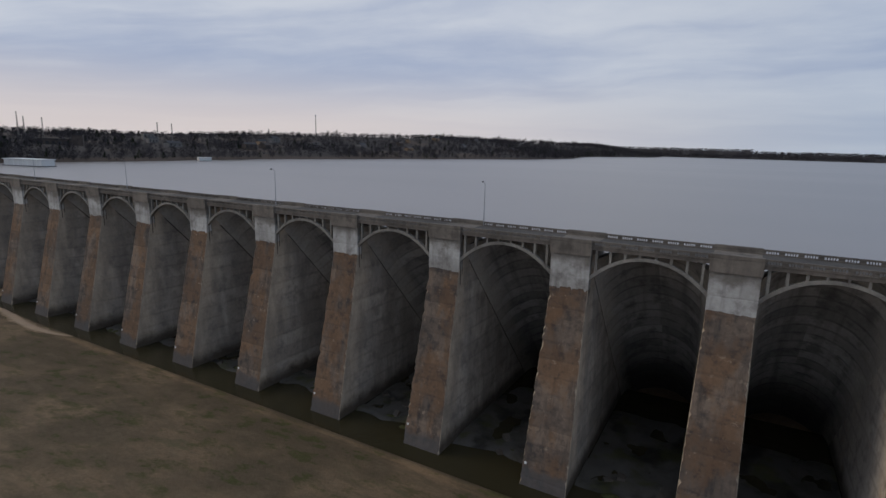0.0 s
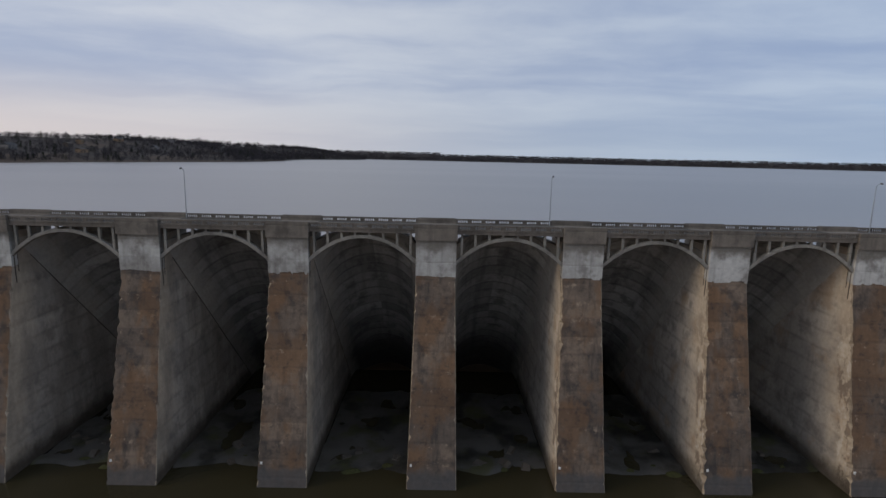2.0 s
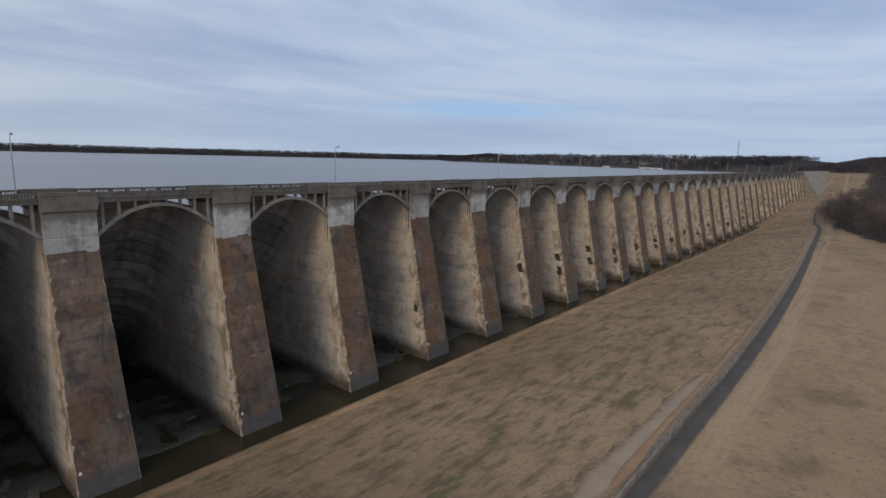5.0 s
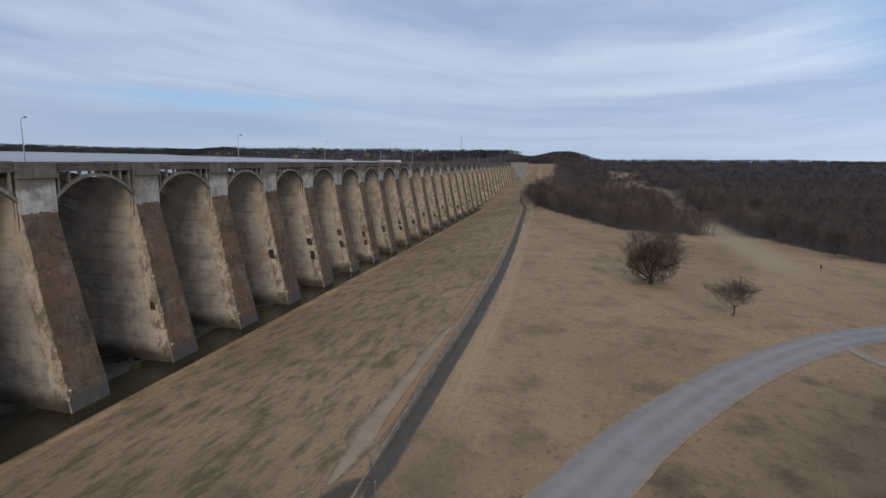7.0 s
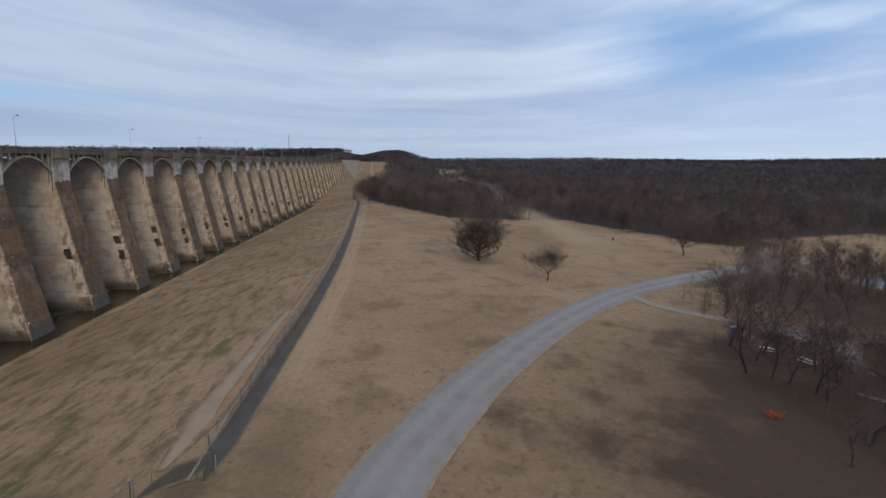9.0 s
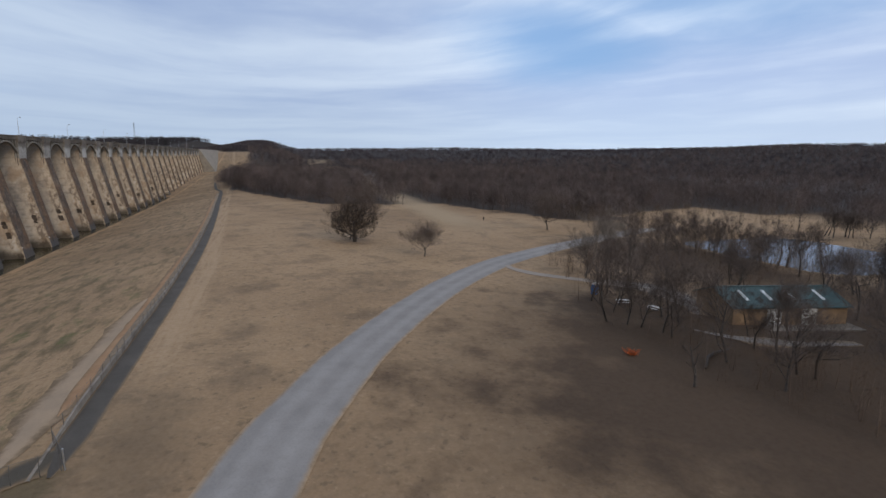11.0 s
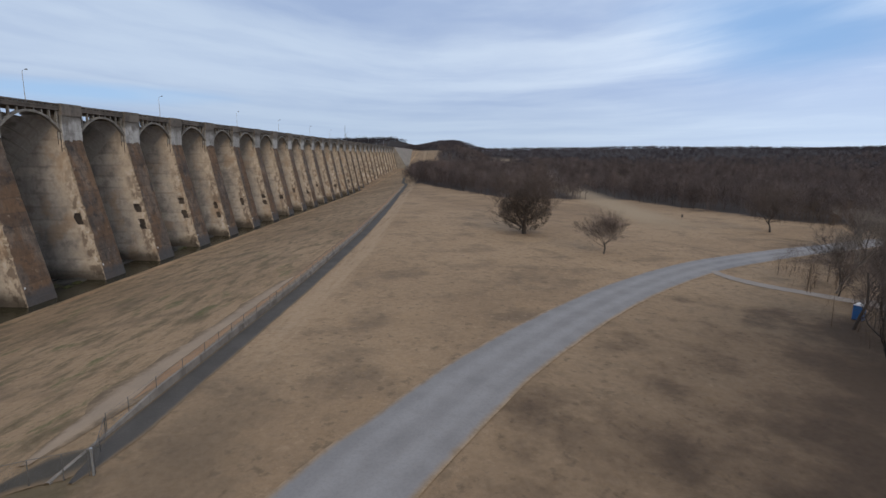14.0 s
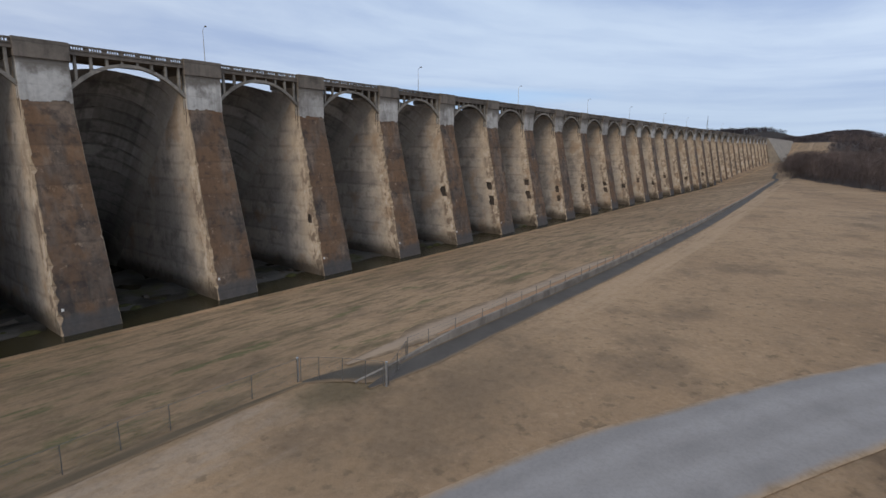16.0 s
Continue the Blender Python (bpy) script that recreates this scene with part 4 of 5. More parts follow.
def kerb_wall():
    """Low retaining wall between bank and gutter."""
    v, f = [], []
    line = [(p, n) for p, n in sides(smooth_line(GUT[:11], 2.0))]
    for i, (p, n) in enumerate(line):
        h = 0.12 + 0.73 * span(p.x, 50, 62) - 0.6 * span(p.x, 90, 330)
        for s, up in ((1.12, -0.3), (1.12, h), (1.36, h), (1.6 + 1.5 * span(p.x, 54, 85), 0.02), (1.6 + 1.5 * span(p.x, 54, 85), -0.3)):
            q = p + n * s
            v.append((q.x, q.y, ground_z(q.x, q.y) + up))
        if i:
            a = 5 * (i - 1)
            f += [(a + c, a + 5 + c, a + 6 + c, a + 1 + c) for c in range(4)]
    mi = [(0, 0, 1, 1)[c % 4] for c in range(len(f))]
    ob = new("wall_gutter", mesh("wall_gutter", v, f, [M_WALL, M_EARTH], mi))
    tagged(ob, "low pale concrete retaining wall above the gutter", "wall", kind="structure")


kerb_wall()


def fence(points, gap, seed, lift, tall=1.35, net=0.0):
    """Posts, a top rail, strands of wire and, where net gives its spacing, chain-link."""
    rnd = random.Random(seed)
    base = tagged(new("wire_fence"), "chain-link fence on grey steel posts along the bank" if net else "thin wire fence on grey posts along the bank", "fence")
    line = smooth_line(points, gap)
    feet, tops = [], []
    for p in line:
        z = ground_z(p.x, p.y) + lift
        h = tall + rnd.uniform(-0.06, 0.06)
        lean = (rnd.uniform(-0.05, 0.05), rnd.uniform(-0.05, 0.05))
        feet.append(Vector((p.x, p.y, z)))
        tops.append(Vector((p.x + lean[0], p.y + lean[1], z + h)))
        part("post", Boxes().tube([(p.x, p.y, z - 0.6), tops[-1]], [0.038, 0.034], 6).done("post", M_POST), base)
    if net:
        part("top_rail", Boxes().tube(tops, [0.02] * len(tops), 5).done("top_rail", M_POST), base)
        n = Boxes()
        for a, b, c, d in zip(feet, feet[1:], tops, tops[1:]):
            count = max(1, int((b - a).length / net))
            for q in range(count):
                u, w = q / count, min(1.0, (q + 6) / count)
                for lo, hi in ((u, w), (w, u)):
                    n.tube([a.lerp(b, lo) + Vector((0, 0, 0.05)), c.lerp(d, hi) - Vector((0, 0, 0.02))], [0.0028, 0.0028], 3, False)
        part("chain_link", n.done("chain_link", M_POST), base)
    else:
        for drop in (0.06, 0.4, 0.75, 1.1):
            part("wire", Boxes().tube([(x, y, z - drop) for x, y, z in tops], [0.011] * len(tops), 3).done("wire", M_POST), base)


fence([(53.9, -72.6), (70, -72.7), (90, -72.7), (129, -72.7), (190, -71.1)], 3.4, 1, 0.55)
fence([(-70, -67.4), (-20, -67.5), (20, -67.6), (36, -67.6), (45.6, -68.3)], 3.5, 2, 0.0, 1.9, 0.14)
fence([(45.8, -68.5), (47.3, -71.7), (48.6, -74.9)], 2.2, 3, 0.0, 1.95, 0.14)
fence([(49.0, -75.0), (53.6, -72.7)], 2.4, 4, 0.0, 1.6, 0.14)
for x, y in ((48.7, -75.1), (45.7, -68.3)):
    gate = tagged(new("gate_post"), "stout pale grey steel corner post of the fence", "post")
    z = ground_z(x, y)
    gate.matrix_world = pose(x, y, z)
    part("post", Boxes().tube([(0, 0, -0.4), (0, 0, 1.95)], [0.085, 0.085], 8).done("post", M_STEEL), gate)
    part("cap", Boxes().tube([(0, 0, 1.95), (0, 0, 2.0), (0, 0, 2.06)], [0.11, 0.11, 0.03], 8).done("cap", M_STEEL), gate)


# ---- trees ----
def grow(seed, height, girth, depth=5, spread_=0.75, low=0.3, droop=0.0, fork=(3, 5), short=False):
    """Limbs and twigs of one bare tree: two meshes' boxes."""
    rnd = random.Random(seed)
    limbs, twigs = Boxes(), Boxes()

    def branch(p, d, length, r, level):
        n = 4 if level < 2 else 3
        pts, rad = [p.copy()], [r]
        q, w = p.copy(), d.copy()
        for i in range(n):
            w = (w + Vector((rnd.gauss(0, 0.16), rnd.gauss(0, 0.16), rnd.gauss(0.05, 0.10) - droop * level * 0.04))).normalized()
            q = q + w * (length / n)
            pts.append(q.copy())
            rad.append(r * (1 - 0.55 * (i + 1) / n))
        thin = level >= 3
        (twigs if thin else limbs).tube(pts, rad, 3 if thin else (7 if level == 0 else 5), False)
        if level >= depth:
            return
        kids = rnd.randint(*fork) + (2 if level == 0 else 0)
        for c in range(kids):
            t = low + (1 - low) * (c + rnd.random()) / kids if level == 0 else 0.25 + 0.75 * (c + rnd.random()) / kids
            i = min(n - 1, int(t * n))
            at = pts[i].lerp(pts[i + 1], t * n - i)
            side = Vector((rnd.gauss(0, 1), rnd.gauss(0, 1), rnd.gauss(0.1, 0.5))).normalized()
            way = (w * (1 - spread_) + side * spread_ + Vector((0, 0, 0.22))).normalized()
            reach = length * rnd.uniform(0.45, 0.72) * (0.85 if level == 0 else 1.12)
            if short and level == 0:
                turn = 2 * math.pi * (c + rnd.random() * 0.5) / kids
                rise = rnd.uniform(0.25, 1.5)
                way = Vector((math.cos(turn), math.sin(turn), rise)).normalized()
                reach = height * rnd.uniform(0.42, 0.6)
            branch(at, way, reach, max(0.012, r * (1 - 0.5 * t) * rnd.uniform(0.4, 0.6)), level + 1)

    branch(Vector((0, 0, -0.25)), Vector((rnd.gauss(0, 0.06), rnd.gauss(0, 0.06), 1)), height * (0.34 if short else 0.62), girth, 0)
    return limbs, twigs


def tree(name, seed, height, girth, bark, label, group="", fine=0, **kw):
    limbs, twigs = grow(seed, height, girth, **kw)
    base = tagged(new(name), label, "tree", group)
    part("trunk", limbs.done("trunk", bark, True), base)
    me = twigs.done("crown", M_TWIG if bark is M_BARK else bark)
    part("crown", me, base)
    if fine:
        # fine outer twigs start from the drawn ones
        rnd = random.Random(seed + 7)
        ends = [v.co.copy() for v in me.vertices if v.co.z > 0.22 * height]
        tv, tf = [], []
        for i in range(fine):
            c = rnd.choice(ends)
            d = (Vector((c.x, c.y, (c.z - 0.35 * height) * 0.8)).normalized() + Vector((rnd.gauss(0, 0.55), rnd.gauss(0, 0.55), rnd.gauss(0.15, 0.5)))).normalized()
            side = d.cross(Vector((rnd.gauss(0, 1), rnd.gauss(0, 1), rnd.gauss(0, 1)))).normalized() * rnd.uniform(0.005, 0.010)
            n = len(tv)
            tv += [tuple(c - side), tuple(c + side), tuple(c + d * rnd.uniform(0.5, 1.7))]
            tf.append((n, n + 1, n + 2))
        part("outer_crown", mesh("outer_crown", tv, tf, M_TWIG if bark is M_BARK else bark), base)
    return base


def stand(ob, x, y, turn=0.0, size=1.0):
    sx, sy, sz = size if isinstance(size, tuple) else (size, size, size)
    ob.matrix_world = pose(x, y, ground_z(x, y), 0, 0, turn) @ Matrix.Diagonal((sx, sy, sz, 1))


# the oak that keeps its withered leaves
oak = tree("oak_tree", 11, 13.5, 0.60, M_BARK, "broad dark oak keeping withered brown leaves", low=0.25, depth=5, spread_=0.62, fork=(5, 6), short=True, fine=9000)
rnd = random.Random(5)
lv, lf = [], []
for i in range(27000):
    d = Vector((rnd.gauss(0, 1), rnd.gauss(0, 1), rnd.gauss(0, 1))).normalized() * rnd.random() ** 0.40
    c = Vector((6.2 * d.x, 6.2 * d.y, 5.6 + 5.0 * d.z))
    if noise.noise(c * 0.5) < -0.10 or math.hypot(c.x, c.y) > 2.0 + c.z * 1.3:
        continue
    s = rnd.uniform(0.06, 0.15)
    d1 = Vector((rnd.gauss(0, 1), rnd.gauss(0, 1), rnd.gauss(0, 1))).normalized() * s
    d2 = d1.cross(Vector((rnd.gauss(0, 1), rnd.gauss(0, 1), rnd.gauss(0, 1)))).normalized() * s * 0.6
    n = len(lv)
    lv += [tuple(c - d1), tuple(c + d2), tuple(c + d1), tuple(c - d2)]
    lf.append((n, n + 1, n + 2, n + 3))
part("leaves", mesh("oak_leaves", lv, lf, M_OAKLEAF), oak, "withered brown leaves")
stand(oak, 169, -119.1, 40, 1.24)
sap = tree("bare_tree", 23, 8.6, 0.20, M_BARK, "small bare spreading tree alone in the meadow", low=0.55, depth=5, spread_=0.6, fork=(4, 5), short=True, fine=4500)
stand(sap, 138.4, -133.8, 0, (1.15, 1.15, 0.95))
t3 = tree("bare_tree", 31, 12, 0.34, M_BARK, "dark bare tree beside the end of the road", low=0.5, depth=5, spread_=0.6, fork=(4, 6), short=True, fine=12000)
stand(t3, 185.6, -198.7)
pale = tree("sycamore_tree", 37, 15, 0.24, M_PALEBARK, "tall pale-barked sycamore at the grove's edge", low=0.35, depth=5, spread_=0.55, fine=9000)
stand(pale, 106, -164.5)

kinds = [tree("bare_tree", 100 + i, (11.5, 13, 10, 12.5, 9.5, 14)[i], (0.19, 0.22, 0.17, 0.20, 0.16, 0.23)[i], M_BARK, "slender dark bare tree in the grove", "bare trees of the grove", low=0.16, depth=5, spread_=(0.56, 0.62, 0.66, 0.58, 0.68, 0.60)[i], fork=(3, 4), fine=2600) for i in range(6)]
spots = [(71, -150.2), (69.2, -151.6), (63.4, -152.9), (65.9, -153.3), (61, -166), (57.5, -170.8), (47, -159), (45.2, -160), (79, -173.5), (85.9, -152.9), (78.4, -152.8), (73.4, -147.9), (53.3, -163.1), (69.5, -159.9), (82, -156.5), (90.5, -160)]
rnd = random.Random(77)
def grove_free(x, y):
    u, w = (66.7 - x) * 0.242 + (-168.6 - y) * 0.970, (x - 66.7) * 0.970 - (y + 168.6) * 0.242
    return not (-2 < u < 23 and -7 < w < 14)
while len(spots) < 82:
    x, y = rnd.uniform(22, 150), rnd.uniform(-235, -148)
    if y > -0.42 * x - 112 or (x > 92 and y > -176 and not (x < 112 and y < -158)):
        continue
    if -2 < (66.7 - x) * 0.242 + (-168.6 - y) * 0.970 < 23 and x < 66 and rnd.random() < 0.6:
        continue
    if not grove_free(x, y) or any(math.hypot(x - a, y - b) < 2.8 for a, b in spots):
        continue
    if 76 < x < 100 and -176 < y < -160 or (x > 86 and y < -178 and rnd.random() < 0.25):
        continue
    spots.append((x, y))
for i in range(26):
    spots.append((rnd.uniform(104, 176), rnd.uniform(-233, -226) if i < 12 else rnd.uniform(-306, -297)))
for i, (x, y) in enumerate(spots):
    ob = kinds[i] if i < 6 else copy_thing(kinds[i % 6], Matrix.Identity(4))
    stand(ob, x, y, rnd.uniform(0, 360), rnd.uniform(0.75, 1.12))

snag = tree("dead_tree", 63, 8.6, 0.22, M_BARK, "short crooked dead tree wrapped in ivy", low=0.2, depth=4, spread_=0.6, fork=(2, 3))
stand(snag, 47.2, -142.2)
log = tagged(new("fallen_log", Boxes().tube([(0, 0, 0.2), (2.8, -3.2, 0.35), (4.0, -5.6, 0.3), (4.6, -9.0, 0.25)], [0.22, 0.24, 0.2, 0.12], 8).done("log", M_BARK, True)), "long dark fallen log on leaf litter", "log")
stand(log, 51.5, -148.0)


# ---- woods: countless bare trees ----
def scatter(name, trees, twig_n, mat, label, category, width, trunk=True, shape="bare", seed=1, low=0.10):
    """One mesh of many small trees; trees: rows of x, y, z, height, spread."""
    g = np.random.default_rng(seed)
    t = np.array(trees, float)
    n = len(t)
    i = np.repeat(np.arange(n), twig_n)
    m = len(i)
    a, u = g.uniform(0, 2 * np.pi, m), g.uniform(0, 1, m)
    if shape == "bare":
        hgt = low + (1 - low) * u ** 0.8
        rad = t[i, 4] * np.sqrt(g.uniform(0, 1, m)) * np.sqrt(np.clip(1 - ((hgt - 0.58) / 0.46) ** 2, 0.04, 1))
        lean = 0.45
    else:
        hgt = 0.05 + 0.95 * u
        rad = t[i, 4] * (1.02 - hgt) * g.uniform(0.5, 1, m)
        lean = 1.2
    c = np.stack([t[i, 0] + rad * np.cos(a), t[i, 1] + rad * np.sin(a), t[i, 2] + t[i, 3] * hgt], 1)
    d = np.stack([np.cos(a) * lean + g.normal(0, 0.45, m), np.sin(a) * lean + g.normal(0, 0.45, m), g.uniform(0.1, 1.1, m)], 1)
    d /= np.linalg.norm(d, axis=1)[:, None]
    ln = (t[i, 3] * g.uniform(0.07, 0.20, m))[:, None]
    s = np.cross(d, g.normal(0, 1, (m, 3)))
    s /= np.linalg.norm(s, axis=1)[:, None]
    w = (width * g.uniform(0.5, 1.4, m) * np.sqrt(t[i, 3] / 11))[:, None]
    v = np.stack([c - d * ln - s * w, c - d * ln + s * w, c + d * ln], 1).reshape(-1, 3)
    f = np.arange(3 * m).reshape(-1, 3)
    if trunk:
        k = np.array([[1, 0], [-0.5, 0.87], [-0.5, -0.87]])
        r = (0.0125 * t[:, 3])[:, None, None]
        lowr = np.concatenate([t[:, None, :2] + k[None] * r, np.repeat(t[:, None, 2:3] - 0.4, 3, 1)], 2)
        tip = np.concatenate([t[:, :2] + g.normal(0, 0.5, (n, 2)), (t[:, 2] + t[:, 3] * 0.85)[:, None]], 1)[:, None]
        tv = np.concatenate([lowr, tip], 1).reshape(-1, 3)
        o = len(v) + 4 * np.arange(n)[:, None]
        tf = np.concatenate([o + [0, 1, 3], o + [1, 2, 3], o + [2, 0, 3]], 0)
        v, f = np.concatenate([v, tv]), np.concatenate([f, tf])
    me = bpy.data.meshes.new(name)
    me.vertices.add(len(v))
    me.vertices.foreach_set("co", v.ravel())
    me.loops.add(f.size)
    me.loops.foreach_set("vertex_index", f.ravel().astype(np.int32))
    me.polygons.add(len(f))
    me.polygons.foreach_set("loop_start", np.arange(0, f.size, 3, dtype=np.int32))
    me.materials.append(mat)
    me.update(calc_edges=True)
    return tagged(new(name, me), label, category, kind="stuff")


def woods_material(name, a, b_, scale=0.06, crown=0.0):
    """Twigs: a tone for each stretch of wood, one for each crown and one for each twig."""
    m, T, b = material(name, 0.95, 0.0, 0.1)
    p = T.place()
    isl = m.node_tree.nodes.new("ShaderNodeNewGeometry").outputs["Random Per Island"]
    c = T.mix(T.ramp(T.noise(p, scale, 4), 0.35, 0.65), a, b_)
    if crown:
        level = T.stretch(p, 1.0, 1.0, 0.25)
        c = T.mix(T.noise(level, crown, 3, 0.5, 0.42, 0.60), c, T.mix(1.0, c, (0.62, 0.60, 0.60), "MULTIPLY"))
        c = T.mix(T.noise(level, crown * 0.7, 2, 0.5, 0.56, 0.70), c, T.mix(1.0, c, (1.45, 1.38, 1.32), "MULTIPLY"))
    c = T.mix(T.math("MULTIPLY", isl, 0.4), c, T.mix(1.0, c, (0.5, 0.48, 0.47), "MULTIPLY"))
    return finish(m, T, b, c)


M_WOODS = woods_material("bare_woodland", (0.108, 0.086, 0.080), (0.158, 0.128, 0.115), 0.035, 0.11)
# far and shore twigs cooler in tone: distance haze put into the colour
M_FARWOODS = woods_material("distant_woodland", (0.072, 0.064, 0.070), (0.100, 0.086, 0.088), 0.008, 0.05)
M_SHOREWOODS = woods_material("lakeside_woodland", (0.041, 0.038, 0.042), (0.056, 0.050, 0.052), 0.008)
M_CEDAR = woods_material("cedar_green", (0.018, 0.024, 0.016), (0.032, 0.036, 0.022), 0.02)
M_THICKET = woods_material("brown_brush", (0.120, 0.084, 0.060), (0.155, 0.112, 0.082))
M_SCRUB = woods_material("pale_scrub", (0.135, 0.098, 0.070), (0.105, 0.078, 0.058))


def meadow(x, y):
    """True where the grass stays open."""
    if x < 203:
        return True
    if y > along(x, (228, 300, 312, 390, 520, 700, 830, 900, 960, 1080, 1160, 1220), (-125, -122, -118, -82, -49, -34, -42, -56, -62, -62, -50, -34)):
        return True
    strip = along(x, (228, 333, 427, 706, 1500), (-182, -177, -180, -197, -205))
    wide = along(x, (228, 290, 330, 427, 600, 800, 1400), (36, 12, 9, 9, 14, 42, 50))
    if abs(y - strip) < wide and x < 1350:
        return True
    return x < 300 and y > along(x, (203, 218, 242, 290, 300), (-232, -220, -203, -194, -150))


rnd = random.Random(3)
near, mid_, scrub, far_, cedar = [], [], [], [], []
while len(near) < 3000:
    x, y = rnd.uniform(203, 560), rnd.uniform(-400, -40)
    if not meadow(x, y) and not (y < -255 and x < 225 + (-255 - y) * 0.35 and -335 < y < -262):
        near.append((x, y, ground_z(x, y), rnd.uniform(8, 14) * (1 + 0.3 * span(x, 330, 480)), rnd.uniform(2.8, 5.2)))
while len(mid_) < 5500:
    x, y = rnd.uniform(170, 1250), rnd.uniform(-1500, -30)
    if (x > 540 or y < -395) and not meadow(x, y) and not (x < 225 + (-255 - y) * 0.35 and -335 < y < -262) and x > 100 + abs(y + 90) * 0.12 and y < along(x, (540, 700, 830, 900, 960, 1080, 1160, 1250), (-48, -36, -42, -56, -62, -62, -50, -90)):
        mid_.append((x, y, ground_z(x, y), rnd.uniform(9, 15), rnd.uniform(3.6, 6.2)))
while len(far_) < 10500:
    ang, r = rnd.uniform(-1.25, 0.10), 850 + 1900 * rnd.random()
    x, y = r * math.cos(ang), -95 + r * math.sin(ang)
    if y < 30 and not (x < 1250 and y > -60) and not (830 < x < 1160 and y > -64):
        far_.append((x, y, ground_z(x, y), rnd.uniform(8, 11), rnd.uniform(5, 9)))
for i in range(420):
    x = rnd.uniform(96, 235)
    y = -226 - rnd.random() ** 2 * 60 if rnd.random() < 0.4 else rnd.uniform(-236, -205)
    if x > 150 and y > -222 or rnd.random() < 0.30:
        continue
    scrub.append((x, y, ground_z(x, y), rnd.uniform(4, 9.5), rnd.uniform(0.9, 2.0)))
for i in range(330):
    x, y = rnd.uniform(150, 300), rnd.uniform(-345, -295)
    if x < 225 + (-255 - y) * 0.35 and rnd.random() < 0.5:
        scrub.append((x, y, ground_z(x, y), rnd.uniform(2, 6), rnd.uniform(0.8, 2.0)))
thicket = []
for i in range(800):
    x, y = rnd.uniform(30, 135), rnd.uniform(-232, -146)
    if y > -0.42 * x - 112 or not grove_free(x, y) or (x > 92 and y > -158) or (70 < x < 105 and -179 < y < -160) or x - 30 < (y + 150) * -0.1:
        continue
    thicket.append((x, y, ground_z(x, y), rnd.uniform(2.0, 7.5), rnd.uniform(0.9, 2.3)))
# woods at the end of the field past the pond
for i in range(420):
    x, y = rnd.uniform(80, 210), rnd.uniform(-480, -325)
    if x < 138 + (-300 - y) * 0.69:
        near.append((x, y, ground_z(x, y), rnd.uniform(8, 13), rnd.uniform(2.6, 4.6)))
# the wood behind the building
for i in range(900):
    x, y = rnd.uniform(20, 120), rnd.uniform(-330, -215)
    if not (x > 78 and y > -300):
        near.append((x, y, ground_z(x, y), rnd.uniform(8, 13), rnd.uniform(1.8, 3.2)))
for i in range(900):
    x, y = rnd.uniform(850, 1260), rnd.uniform(-360, -100)
    if not meadow(x, y):
        mid_.append((x, y, ground_z(x, y), rnd.uniform(9, 14), rnd.uniform(4.5, 7.0)))
for i in range(1100):
    x, y = (rnd.uniform(1170, 1800), rnd.uniform(-110, 42)) if i < 860 else (rnd.uniform(930, 1200), rnd.uniform(16, 43))
    far_.append((x, y, ground_z(x, y), rnd.uniform(7, 10), rnd.uniform(5, 9)))
scatter("woodland_near", near, 190, M_WOODS, "dense bare grey-brown winter woodland", "woodland", 0.040, True, "bare", 1, 0.26)
scatter("woodland_middle", mid_, 84, M_WOODS, "bare brown woodland over rolling ground", "woodland", 0.10, True, "bare", 2, 0.2)
scatter("woodland_far", far_, 40, M_FARWOODS, "distant wooded hills in winter", "woodland", 0.42, False, "bare", 3)
scatter("thicket", thicket, 130, M_THICKET, "tangled thin brown brush among the grove's trees", "brush", 0.011, True, "bare", 8)
scatter("scrub", scrub, 90, M_SCRUB, "pale brown scrub along the pond", "scrub", 0.025, True, "bare", 4)

# trees round the lake
def clump(x, y):
    return 0.5 + 0.5 * noise.fractal(Vector((x * 0.012, y * 0.008, 5.0)), 1.0, 2.0, 3)


shore_houses, draw = [], random.Random(21)
for i in range(34):
    y = 330 + 2900 * (i / 34) ** 1.4
    shore_houses.append((-500 - 60 * math.sin(y * 0.004) - draw.uniform(40, 260), y, draw.uniform(70, 110), draw.uniform(12, 24), draw.uniform(8, 12), draw.uniform(4.5, 7.5), draw.randint(0, 3), draw.randint(0, 1)))
for i in range(16):
    y = 160 + 1400 * i / 16
    shore_houses.append((shore_x(y) + draw.uniform(40, 200), y, draw.uniform(20, 70), draw.uniform(11, 20), draw.uniform(8, 11), draw.uniform(3.5, 6), draw.randint(0, 3), draw.randint(0, 1)))
yards = {}
for q in shore_houses:
    yards.setdefault(int(q[1] // 60), []).append(q)


def in_yard(x, y):
    for b in (-1, 0, 1):
        for q in yards.get(int(y // 60) + b, ()):
            back = (x - q[0]) if q[0] < 0 else (q[0] - x)
            if -8 < back < 60 and abs(y - q[1] + 0.8 * max(back, 0)) < 16:
                return True
    return False


lakeside, north_shore = [], []
